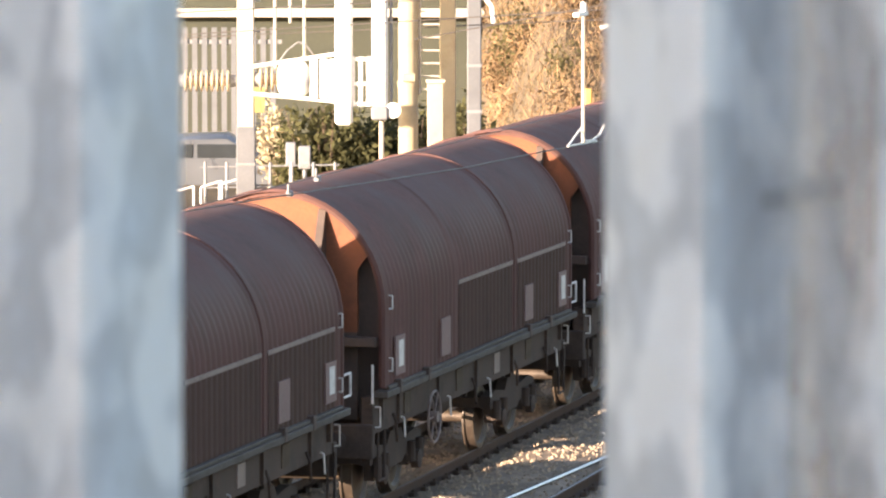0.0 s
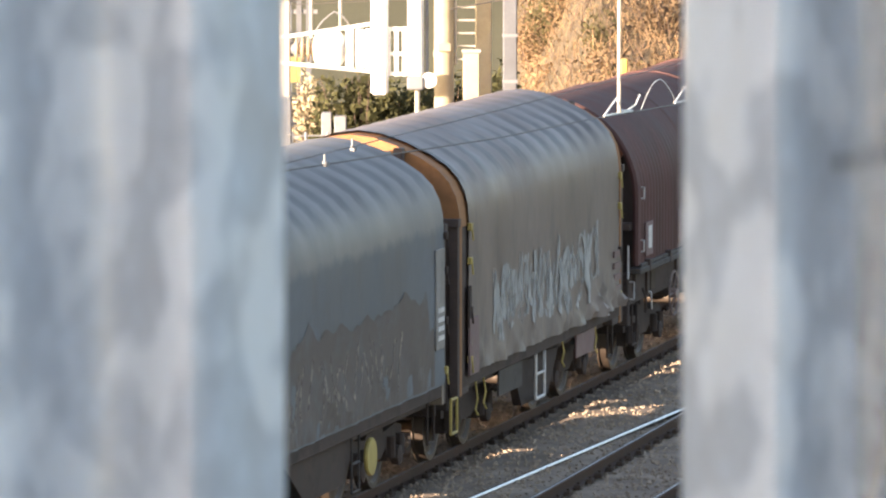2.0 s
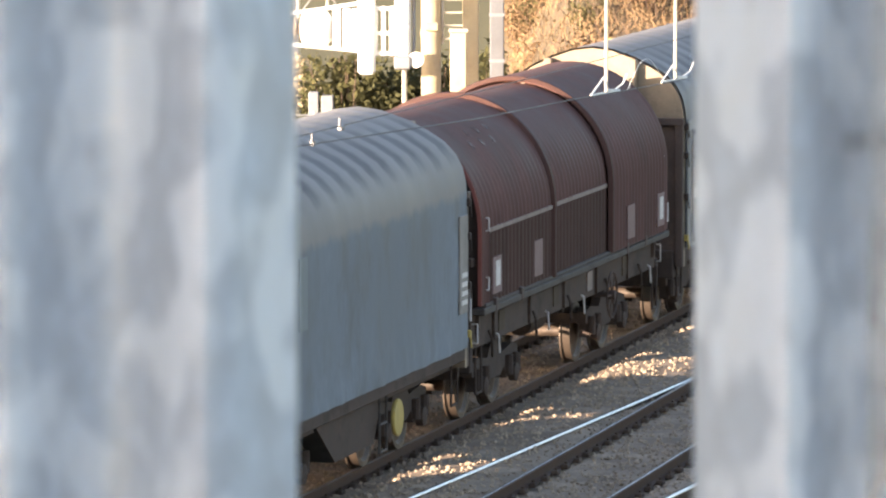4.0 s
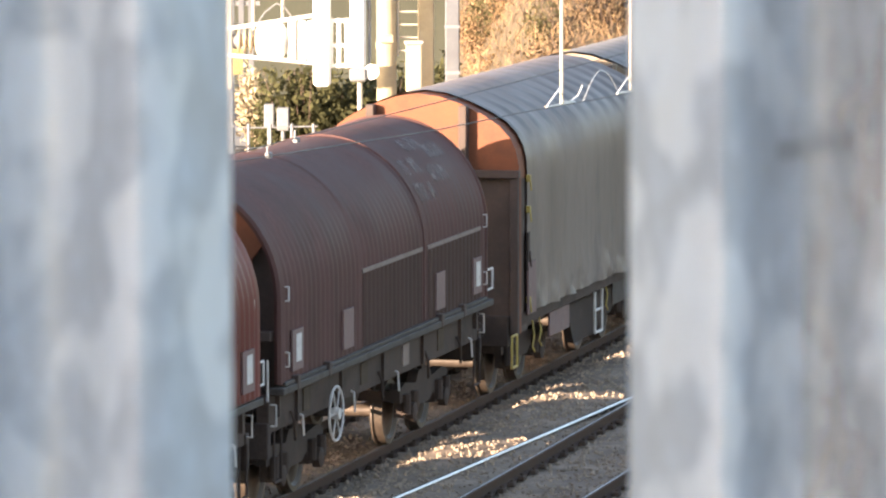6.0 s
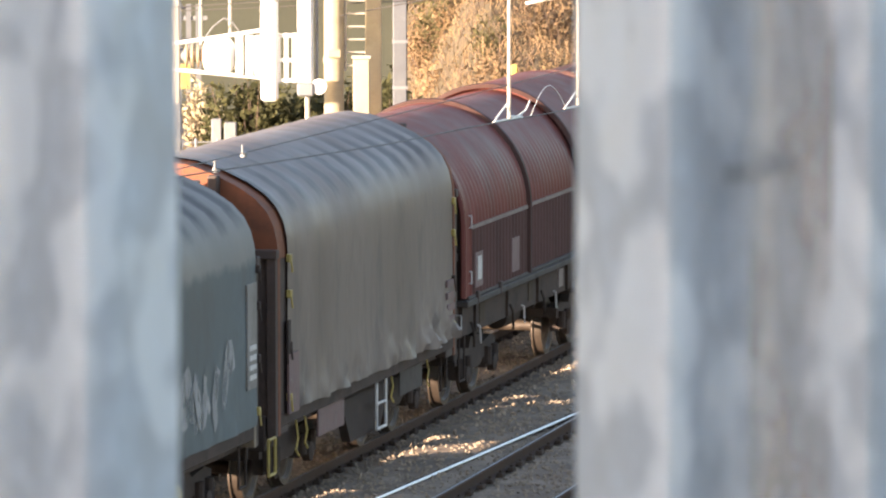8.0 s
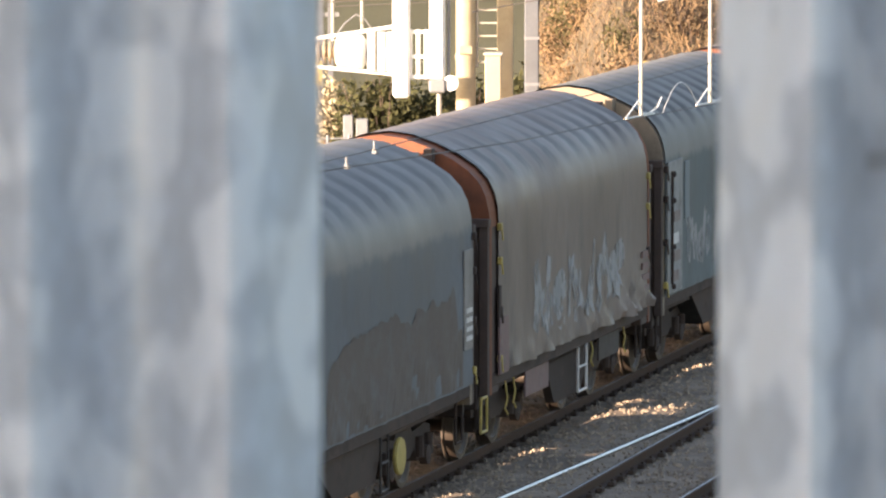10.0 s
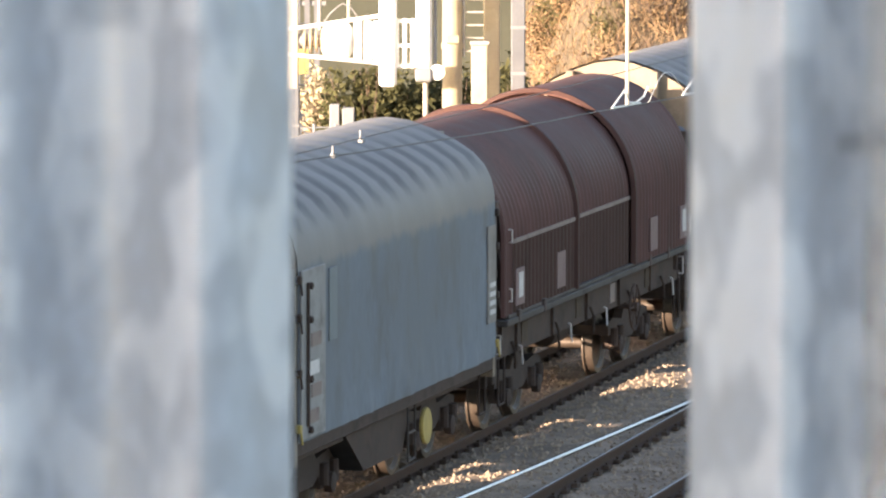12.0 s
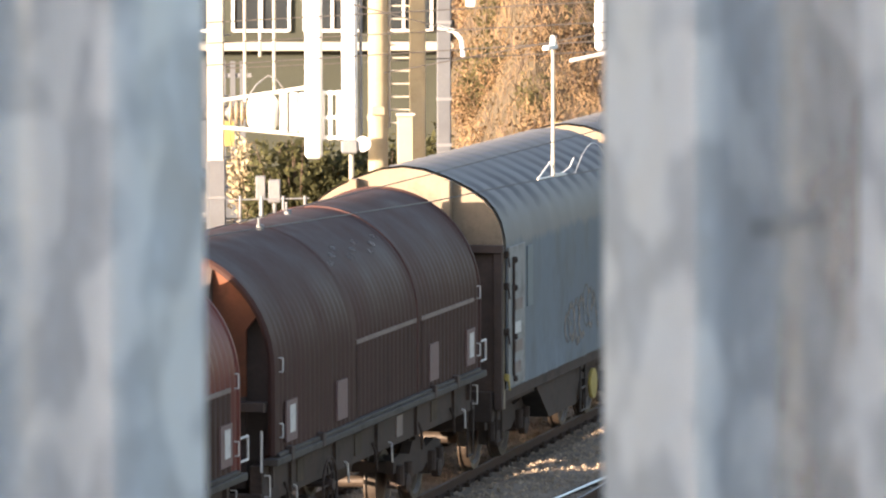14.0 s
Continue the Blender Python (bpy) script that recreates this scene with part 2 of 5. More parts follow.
# ---- mesh helpers ----
def part(name, bm, material, parent=None, label="", smooth=False):
    me = bpy.data.meshes.new(name)
    if isinstance(bm, bmesh.types.BMesh):
        bm.to_mesh(me)
        bm.free()
    else:
        me.from_pydata(bm[0], [], bm[1])
    me.materials.append(material)
    if smooth:
        me.polygons.foreach_set("use_smooth", [True] * len(me.polygons))
        me.set_sharp_from_angle(angle=radians(42))
    ob = new(name, me)
    if parent:
        ob.parent = parent
    if label:
        tagged(ob, label)
    return ob


def thing(name, label, category, group="", kind="", at=None):
    ob = new(name)
    ob.empty_display_size = 0.2
    if at:
        ob.matrix_basis = at
    return tagged(ob, label, category, group, kind)


def box(bm, x0, x1, y0, y1, z0, z1, bev=0.0, m=None):
    vs = [bm.verts.new(c) for c in ((x0, y0, z0), (x1, y0, z0), (x1, y1, z0), (x0, y1, z0), (x0, y0, z1), (x1, y0, z1), (x1, y1, z1), (x0, y1, z1))]
    fs = [bm.faces.new([vs[i] for i in f]) for f in ((0, 3, 2, 1), (4, 5, 6, 7), (0, 1, 5, 4), (1, 2, 6, 5), (2, 3, 7, 6), (3, 0, 4, 7))]
    if bev:
        es = list({e for f in fs for e in f.edges})
        got = bmesh.ops.bevel(bm, geom=es, offset=bev, segments=1, affect="EDGES", profile=0.5)
        vs = list({v for f in got["faces"] for v in f.verts} | {v for v in vs if v.is_valid})
    if m:
        bmesh.ops.transform(bm, matrix=m, verts=[v for v in vs if v.is_valid])
    return bm


def B(*a, **k):
    return box(bmesh.new(), *a, **k)


def lathe(bm, prof, seg=24, m=None):
    """Turn (radius, height) pairs about z; m places the result."""
    m = m or Matrix()
    rings = []
    for r, h in prof:
        rings.append([bm.verts.new(m @ Vector((r * math.cos(2 * math.pi * i / seg), r * math.sin(2 * math.pi * i / seg), h))) for i in range(seg)])
    for a, b in zip(rings, rings[1:]):
        for i in range(seg):
            bm.faces.new((a[i], a[(i + 1) % seg], b[(i + 1) % seg], b[i]))
    bm.faces.new(rings[0][::-1])
    bm.faces.new(rings[-1])
    return bm


def rod(bm, a, b, r=0.02, seg=8, r2=None):
    a, b = Vector(a), Vector(b)
    d = b - a
    m = Matrix.Translation(a) @ d.to_track_quat("Z", "Y").to_matrix().to_4x4()
    return lathe(bm, [(r, 0), (r if r2 is None else r2, d.length)], seg, m)


def pipe(bm, pts, r=0.02, seg=6):
    for a, b in zip(pts, pts[1:]):
        rod(bm, a, b, r, seg)
    return bm


def loft(bm, rows, closed=False):
    """Skin a list of equal rows of points."""
    vs = [[bm.verts.new(p) for p in r] for r in rows]
    n = len(rows[0])
    for a, b in zip(vs, vs[1:]):
        for i in range(n if closed else n - 1):
            j = (i + 1) % n
            bm.faces.new((a[i], b[i], b[j], a[j]))
    return vs


TO_Y = Matrix.Rotation(radians(-90), 4, "X")
TO_X = Matrix.Rotation(radians(90), 4, "Y")


# ---- ground and tracks ----
def bg(lat, depth):
    """Plan place on a grid that is square to the view: metres to the side and metres ahead of the bridge."""
    a = radians(13.57)
    return (19.296 + lat * math.cos(a) - depth * math.sin(a), -70.325 + lat * math.sin(a) + depth * math.cos(a))


def ground():
    bm = bmesh.new()
    xs = [-2500, -300, -120, -60, -40, -25, -14, -7.2, -5.6, -4.5, -3.2, -2.4, 6.6, 9, 14, 30, 80, 300, 2500]
    ys = [-2500, -400, -230] + [y * 10 for y in range(-20, 24)] + [300, 600, 2500]
    hz = {x: (1.70 if -6 < x < -4.2 else -0.02 if x < -2.5 or x > 7 else -0.20) for x in xs}  # unseen berm added west of the track to block low sun under the train
    loft(bm, [[(x, y, hz[x] - 0.2) for x in xs] for y in ys])
    return tagged(part("ground", bm, EARTH), "dry bare earth beside the railway", "ground", kind="structure")


ground()
bm = bmesh.new()
prof = [(-2.9, -0.42), (-1.9, -0.20), (-0.75, -0.17), (0.75, -0.17), (1.15, -0.15), (1.5, -0.05), (2.6, -0.045), (2.86, -0.10), (2.95, -0.20), (5.2, -0.18), (6.2, -0.22), (7.6, -0.42)]
loft(bm, [[(x, y, z + 0.02 * noise.noise(Vector((x * 2, y * 0.7, 0)))) for x, z in prof] for y in np.arange(-230, 231, 1.0)])
tagged(part("ballast_bed", bm, BALLAST, smooth=True), "grey-brown crushed stone ballast under the tracks", "ballast", kind="structure")


def stones():
    """Loose ballast over the stretch that the camera overlooks."""
    rnd = np.random.default_rng(4)
    ico = bmesh.new()
    bmesh.ops.create_icosphere(ico, subdivisions=1, radius=1)
    base = np.array([v.co[:] for v in ico.verts])
    tri = np.array([[v.index for v in f.verts] for f in ico.faces])
    ico.free()
    n = 24000
    verts, faces = [], []
    for i in range(n):
        x, y = rnd.uniform(-1.6, 6.4), -14 + 44 * rnd.random() ** 1.3
        if min(abs(x - c) for c in (-0.75, 0.75, 2.97, 4.48)) < 0.10:
            continue
        s = rnd.uniform(0.014, 0.034)
        p = base * (1 + rnd.uniform(-0.3, 0.3, (len(base), 1))) * s * rnd.uniform(0.6, 1.3, 3)
        z0 = float(np.interp(x, [q[0] for q in prof], [q[1] for q in prof]))
        faces.append(tri + len(verts) * len(base))
        verts.append(p + (x, y, z0 + s * 0.35))
    me = (np.concatenate(verts).tolist(), np.concatenate(faces).tolist())
    return tagged(part("ballast_stones", me, STONE), "loose grey and tan ballast stones between the rails", "stones", kind="stuff")


stones()

RAIL_PROFILE = [(-0.07, -0.17), (0.07, -0.17), (0.07, -0.155), (0.012, -0.13), (0.01, -0.045), (0.035, -0.035), (0.036, -0.008), (0.028, 0.0), (-0.028, 0.0), (-0.036, -0.008), (-0.035, -0.035), (-0.01, -0.045), (-0.012, -0.13), (-0.07, -0.155)]


def rail(x0, y0, x1, y1, label, bright=False, edge=False):
    t = thing("rail", label, "rail", "running rails")
    d = Vector((x1 - x0, y1 - y0, 0)).normalized()
    s = Vector((d.y, -d.x, 0))
    bm = bmesh.new()
    loft(bm, [[Vector((x, y, 0)) + s * u + Vector((0, 0, w)) for u, w in RAIL_PROFILE] for x, y in ((x0, y0), (x1, y1))], closed=True)
    part("rail_body", bm, RAIL_DUSTY if bright else RAIL, t)
    # bright rails: a pale strip on one edge paints the polished head's glint
    bm = bmesh.new()
    loft(bm, [[Vector((x, y, 0)) + s * u + Vector((0, 0, w)) for u, w in (((0.004, 0.002), (0.022, 0.004), (0.034, -0.002), (0.039, -0.010), (0.039, -0.024)) if bright else ((-0.026, 0.0), (-0.02, 0.004), (0.02, 0.004), (0.026, 0.0)))] for x, y in ((x0, y0), (x1, y1))])
    part("running_surface", bm, RAIL_TOP if bright else RAIL_WORN, t, "polished rail head with its glint painted on one edge" if bright else "worn brown-grey rail head")
    if edge:
        # narrow pale line that stands for the glint along the head
        bm = bmesh.new()
        loft(bm, [[Vector((x, y, 0)) + s * u + Vector((0, 0, w)) for u, w in ((0.008, 0.007), (0.019, 0.007))] for x, y in ((x0, y0), (x1, y1))])
        part("bright_edge", bm, RAIL_TOP, t, "thin pale line for the glint on the rail head")
    return t


for x in (-0.753, 0.753):
    rail(x, -230, x, 230, "brown rusty rail with a worn head under the train")
rail(2.97, -230, 2.97, 230, "brown rusty worn rail with a glint painted along its edge", edge=True)
rail(4.48, -230, 4.48, 230, "brown rusty worn rail with a glint painted along its edge", edge=True)
rail(1.36, -15.0, 2.91, 9.7, "bright polished turnout rail running into the next rail", True)
rail(4.46, -14.0, 6.0, 10.5, "bright polished turnout rail crossing the next track", True)

def sleepers(name, xc, label):
    t = thing(name, label, "track", kind="structure")
    bm = box(bmesh.new(), -1.28, 1.28, -0.125, 0.125, -0.36, -0.215, bev=0.012)
    for x_ in (-0.753, 0.753):
        for d_ in (-0.115, 0.115):
            box(bm, x_ + d_ - 0.045, x_ + d_ + 0.045, -0.09, 0.09, -0.17, -0.105, bev=0.012)
            lathe(bm, [(0.024, -0.11), (0.024, -0.075)], 6, Matrix.Translation((x_ + d_, 0, 0)))
    first = part("sleeper", bm, SLEEPER, t)
    first.matrix_basis = pose(xc, -16.0, 0)
    for k in range(1, 95):
        o = new("sleeper", first.data)
        o.parent = t
        o.matrix_basis = pose(xc + 0.01 * math.sin(k * 2.3), -16.0 + 0.62 * k, 0)
    return t


sleepers("track_1", 0.0, "stained sleepers with rail clips under the train")
sleepers("track_2", 3.725, "stained sleepers with rail clips of the next track")

# ---- wagons ----
SILL, SPRING, HW = 1.72, 2.76, 1.46


def arch(grow=0.0, n=26, z0=SILL):
    """Outline of a hood: straight sides and a round top."""
    r = HW + grow
    side = [(r, z0 + (SPRING - z0) * k / 3) for k in range(3)]
    top = [(r * math.cos(math.pi * i / n), SPRING + (HW + 0.02 + grow) * math.sin(math.pi * i / n)) for i in range(n + 1)]
    return side + top + [(-x, z) for x, z in side[::-1]]


def hood(y0, y1, grow, deep=1.0):
    """A corrugated steel hood section between two ends, with folded edges."""
    bm = bmesh.new()
    wave = (0.0, 0.0, 0.017, 0.025, 0.025, 0.017)
    rows, n = [], max(2, round((y1 - y0) / 0.036))
    rows.append([(x, y0, z) for x, z in arch(grow - 0.07)])
    for i in range(n + 1):
        y = y0 + (y1 - y0) * i / n
        edge = i < 4 or i > n - 4
        w = 0.012 if edge else wave[i % 6] * deep
        rows.append([(x * (1 + w * k / HW), y, z + w * k * max(0.0, (z - SPRING) / HW)) for x, z in arch(grow)
                     for k in (1.0 if edge else 1.0 - max(0.0, min(1.0, (z - SPRING - 0.25) / 0.6)),)])
    rows.append([(x, y1, z) for x, z in arch(grow - 0.07)])
    loft(bm, rows)
    return bm


def hood_skirt(s, y0, y1, lo, hi, grow, deep):
    """The darker lower panel of one hood side from lo to hi; its ribs lie on those of the hood."""
    bm = bmesh.new()
    wave = (0.0, 0.0, 0.017, 0.025, 0.025, 0.017)
    n = max(2, round((y1 - y0) / 0.036))
    rows = []
    for i in range(n + 1):
        y = y0 + (y1 - y0) * i / n
        if lo <= y <= hi:
            x = HW + grow + 0.006 + (0.012 if i < 4 or i > n - 4 else wave[i % 6] * deep)
            rows.append([(s * x, y, z) for z in (1.735, 2.68)])
    loft(bm, rows)
    return bm


def arch_plate(y, th, grow=0.0, z0=SILL, outline=None):
    o = outline or arch(grow, z0=z0)
    bm = bmesh.new()
    a, b = loft(bm, [[(x, y - th / 2, z) for x, z in o], [(x, y + th / 2, z) for x, z in o]], closed=True)
    bm.faces.new(a)
    bm.faces.new(b[::-1])
    return bm


def arch_band(y0, y1, grow, thick=0.05):
    bm = bmesh.new()
    sec = [(y0, grow - 0.02), (y0 + 0.03, grow + thick * 0.8), ((y0 + y1) / 2, grow + thick), (y1 - 0.03, grow + thick * 0.8), (y1, grow - 0.02)]
    loft(bm, [[(x, y, z) for x, z in arch(g)] for y, g in sec])
    return bm


def wheelset_mesh():
    bm = bmesh.new()
    for s in (-1, 1):
        m = Matrix.Translation((s * 0.75, 0, 0)) @ (TO_X if s > 0 else TO_X @ Matrix.Rotation(math.pi, 4, "X"))
        lathe(bm, [(0.10, 0.09), (0.16, 0.07), (0.34, 0.03), (0.38, 0.07), (0.445, 0.07), (0.458, -0.01), (0.462, -0.05), (0.487, -0.06), (0.485, -0.085), (0.40, -0.085), (0.36, -0.02), (0.16, -0.04), (0.10, -0.09)], 28, m)
    rod(bm, (-0.8, 0, 0), (0.8, 0, 0), 0.085, 12)
    return bm


WHEELS = []


def bogie(parent, yc):
    bm = bmesh.new()
    for s in (-1, 1):
        x0, x1 = sorted((s * 0.93, s * 1.07))
        side = [(-1.35, 0.62), (-1.35, 0.80), (-1.05, 0.86), (-0.45, 0.80), (-0.3, 0.95), (0.3, 0.95), (0.45, 0.80), (1.05, 0.86), (1.35, 0.80), (1.35, 0.62), (1.15, 0.62), (1.15, 0.40), (0.65, 0.40), (0.55, 0.58), (0.3, 0.48), (-0.3, 0.48), (-0.55, 0.58), (-0.65, 0.40), (-1.15, 0.40), (-1.15, 0.62)]
        a, b = loft(bm, [[(x0, yc + y, z) for y, z in side], [(x1, yc + y, z) for y, z in side]], closed=True)
        bm.faces.new(a)
        bm.faces.new(b[::-1])
        for w in (-0.9, 0.9):
            lathe(bm, [(0.13, 0), (0.13, 0.10), (0.06, 0.12)], 14, Matrix.Translation((s * 1.07, yc + w, 0.46)) @ (TO_X if s > 0 else TO_X @ Matrix.Rotation(math.pi, 4, "X")))
            for k in (-0.22, 0.22):
                rod(bm, (s * 1.10, yc + w + k, 0.45), (s * 1.10, yc + w + k, 0.72), 0.07, 10)
        box(bm, x0, x1, yc - 0.12, yc + 0.12, 0.95, 1.08)
    box(bm, -1.0, 1.0, yc - 0.22, yc + 0.22, 0.55, 0.98)
    for e in (-1.3, 1.3):
        box(bm, -0.95, 0.95, yc + e - 0.06, yc + e + 0.06, 0.64, 0.78)
    bg_ = part("bogie", bm, UNDER, parent, "grimy black four-wheel bogie")
    for w in (-0.9, 0.9):
        ws = part("wheelset", wheelset_mesh() if not WHEELS else bmesh.new(), STEELW, bg_, "worn steel wheelset with polished treads", smooth=not WHEELS)
        if WHEELS:
            old = ws.data
            ws.data = WHEELS[0].data
            bpy.data.meshes.remove(old)
        ws.matrix_parent_inverse = Matrix.Translation((0, yc + w, 0.46))
        WHEELS.append(ws)
    return bg_


def buffer(parent, y, s, side):
    bm = bmesh.new()
    m = Matrix.Translation((side * 0.875, y, 1.05)) @ (TO_Y if s > 0 else TO_Y @ Matrix.Rotation(math.pi, 4, "X"))
    lathe(bm, [(0.13, 0), (0.13, 0.06), (0.085, 0.08), (0.085, 0.34), (0.07, 0.36), (0.07, 0.50), (0.20, 0.52), (0.22, 0.55), (0.16, 0.57)], 16, m)
    return part("buffer", bm, UNDER, parent, smooth=True)


def hand_wheel(parent, x, y, z, r, material, label):
    bm = bmesh.new()
    n = 28
    ring = [(x, y + r * math.cos(2 * math.pi * i / n), z + r * math.sin(2 * math.pi * i / n)) for i in range(n + 1)]
    pipe(bm, ring, 0.017, 6)
    for i in range(6):
        a = math.pi * i / 3
        rod(bm, (x, y, z), (x, y + r * math.cos(a), z + r * math.sin(a)), 0.011, 6)
    lathe(bm, [(0.075, -0.05), (0.075, 0.05)], 12, Matrix.Translation((x, y, z)) @ TO_X)
    hw = part("hand_wheel", bm, material, parent, label)
    part("shaft", rod(bmesh.new(), (x - 0.3, y, z), (x - 0.03, y, z), 0.04), UNDER, hw)
    return hw


def c_handle(parent, x, y, z, h, out=0.07, material=None):
    bm = pipe(bmesh.new(), [(x, y, z), (x + out, y, z), (x + out, y, z + h), (x, y, z + h)], 0.011, 6)
    return part("grab_handle", bm, material or PLATE_WHITE, parent, "white painted grab handle" if material is None else "")


def underframe(w, hl, sole_z0, sole_z1, pivot):
    part("solebar", B(1.16, 1.32, -hl - 0.05, hl + 0.05, sole_z0, sole_z1, bev=0.012), SOLE, w, "dusty brown steel solebar")
    part("solebar", B(-1.32, -1.16, -hl - 0.05, hl + 0.05, sole_z0, sole_z1, bev=0.012), SOLE, w, "dusty brown steel solebar")
    bm = B(-0.25, 0.25, -hl, hl, sole_z0 - 0.02, sole_z1 - 0.05)
    for y in np.arange(-hl + 0.6, hl - 0.5, 1.35):
        box(bm, -1.16, 1.16, y - 0.06, y + 0.06, sole_z0 + 0.03, sole_z1 - 0.06)
    part("centre_frame", bm, UNDER, w, "grimy underframe beams")
    for s in (-1, 1):
        part("headstock", B(-1.34, 1.34, s * hl + (0.0 if s > 0 else -0.16), s * hl + (0.16 if s > 0 else 0.0), 0.82, 1.26, bev=0.015), UNDER, w)
        for side in (-1, 1):
            buffer(w, s * (hl + 0.15), s, side)
        part("coupling_hook", box(B(-0.06, 0.06, s * (hl + 0.15), s * (hl + 0.5), 0.98, 1.10), -0.05, 0.05, s * (hl + 0.32), s * (hl + 0.45), 0.7, 1.0), UNDER, w)
        bogie(w, s * pivot)
        part("shunter_step", pipe(bmesh.new(), [(1.36, s * (hl - 0.05), 1.15), (1.36, s * (hl - 0.05), 0.52), (1.36, s * (hl - 0.38), 0.52), (1.36, s * (hl - 0.38), 1.15)], 0.018), UNDER, w)
        c_handle(w, 1.34, s * (hl + 0.02), 1.22, 0.26)
    # brake gear between the bogies
    bm = bmesh.new()
    lathe(bm, [(0.19, -0.5), (0.2, -0.45), (0.2, 0.45), (0.19, 0.5)], 16, Matrix.Translation((0.55, 0.6, 0.85)) @ TO_Y)
    pipe(bm, [(0.3, -2.2, 0.72), (0.3, 2.2, 0.72)], 0.03)
    pipe(bm, [(-0.3, -2.2, 0.78), (-0.3, 2.2, 0.78)], 0.03)
    part("brake_gear", bm, UNDER, w, "grimy brake cylinder and rods")


def tilt_plate(parent, name, y, z, wy, hz, material, x=HW + 0.03, label=""):
    return part(name, B(x - 0.02, x + 0.006, y - wy / 2, y + wy / 2, z - hz / 2, z + hz / 2), material, parent, label)


def coil_wagon(kind, label):
    """A four-axle coil wagon with three steel telescopic hoods. kind: raised joints or flush joints."""
    w = thing("coil_wagon", label, "wagon", "freight train wagons")
    hl = 5.93 if kind == "raised" else 5.45
    if kind == "raised":
        cuts = [-hl, -hl + 4.15, hl - 3.9, hl]
        grow = [0.0, -0.045, 0.05]
    else:
        cuts = [-hl + 0.05, -1.49, 1.91, hl]
        grow = [-0.02, -0.05, -0.03]
    for i in range(3):
        h = part("hood", hood(cuts[i], cuts[i + 1], grow[i], 1.15 if kind == "raised" else 0.7), BROWN, w, "corrugated brown steel hood section", smooth=True)
        if (kind == "raised" and i < 2) or (kind == "flush" and i > 0):
            a, b = cuts[i] + (0.3 if i == 0 else 0.12), cuts[i + 1] - (0.08 if i < 2 else 0.36)
            for s in (1, -1):
                part("lower_panel", hood_skirt(s, cuts[i], cuts[i + 1], a, b, grow[i], 1.15 if kind == "raised" else 0.7), BROWN_LOW, h, "darker brown lower hood panel")
            part("stripe", B(HW + grow[i] + 0.005, HW + grow[i] + (0.040 if kind == "raised" else 0.028), a, b, 2.69, 2.745), STRIPE, h, "worn grey horizontal stripe")
    for c in cuts[1:3]:
        wide = 0.085 if kind == "raised" else 0.035
        # Raised joints get a dark colour that stands for the groove's shadow line
        part("joint_band", arch_band(c - wide, c + wide, -0.05 if kind == "flush" else 0.03, 0.05 if kind == "raised" else 0.03), BROWN_DARK if kind == "raised" else BROWN, w, "hood joint, dark for its shadow line", smooth=True)
    for s, tip in ((-1, cuts[0]), (1, cuts[3])):
        y = tip - s * 0.24
        # recess and lower panel are dark: the gap's shade put into the colour
        part("end_recess", arch_plate(y, 0.05, -0.085, z0=1.3), BROWN_END, w, "recessed end of the hood, darkened for shade")
        y = tip - s * 0.07
        crown = [(x, z) for x, z in arch(-0.075) if z > 3.3]
        e = part("end_wall", arch_plate(y, 0.06, outline=[(1.08, 2.42), (1.08, 3.22)] + crown + [(-1.08, 3.22), (-1.08, 2.42)]), RUST_END, w, "orange-brown steel end wall")
        part("end_panel", B(-1.08, 1.08, y - 0.03, y + 0.03, 1.3, 2.42), BROWN_END, e, "lower end panel, darkened for shade in the gap")
        for x in (-0.62, 0.62):
            bm = bmesh.new()
            fin = [(y, 4.02), (y + s * 0.05, 3.98), (y + s * 0.34, 3.36), (y + s * 0.34, 1.3), (y, 1.3)]
            a, b = loft(bm, [[(x + dx, u, v) for u, v in fin] for dx in (-0.05, 0.05)], closed=True)
            bm.faces.new(a)
            bm.faces.new(b[::-1])
            part("end_post", bm, BROWN_END, e, "dark tapered end post")
        part("end_rail", B(-1.36, 1.36, y + s * 0.12 - 0.09, y + s * 0.12 + 0.09, 2.25, 2.37, bev=0.01), BROWN_END, e)
        part("end_rim", arch_band(tip - 0.06, tip + (0.22 if kind == "flush" and s < 0 else 0.06), -0.015, 0.022), BROWN, w, "folded hood rim", smooth=True)
    for s in (-1, 1):
        lip = B(min(s * 1.33, s * 1.53), max(s * 1.33, s * 1.53), -hl - 0.1, hl + 0.12, 1.60, 1.69, bev=0.012)
        part("side_ledge", lip, LEDGE, w, "worn grey steel ledge along the solebar")
        part("hood_guide", B(min(s * 1.42, s * 1.50), max(s * 1.42, s * 1.50), -hl + 0.1, hl - 0.1, 1.69, 1.74, bev=0.01), LEDGE, w)
        for y in (-hl + 0.6, -hl + 2.1, hl - 2.9, hl - 1.6):
            part("guide_block", B(min(s * 1.44, s * 1.54), max(s * 1.44, s * 1.54), y - 0.06, y + 0.06, 1.60, 1.78, bev=0.01), BROWN_END, w)
    underframe(w, hl, 1.12, 1.60, 3.55 if kind == "raised" else 3.35)
    # plates and handles
    for y, white in ((-hl + 0.75, True), (-hl + 3.2, False), (hl - 0.6, True), (hl - 2.75, False)):
        xp = HW + grow[0 if y < cuts[1] else 1 if y < cuts[2] else 2] + 0.036
        p = tilt_plate(w, "notice_plate", y, 2.08, 0.50, 0.50, PLATE_PINK, xp, "faded pinkish notice plate")
        if white:
            tilt_plate(p, "notice_sheet", y + 0.03, 2.10, 0.24, 0.34, PLATE_WHITE, xp + 0.004, "white notice sheet")
    for y in (-hl + 0.22, hl - 0.22):
        for z in (1.92, 2.72):
            c_handle(w, HW, y, z, 0.17, 0.05)
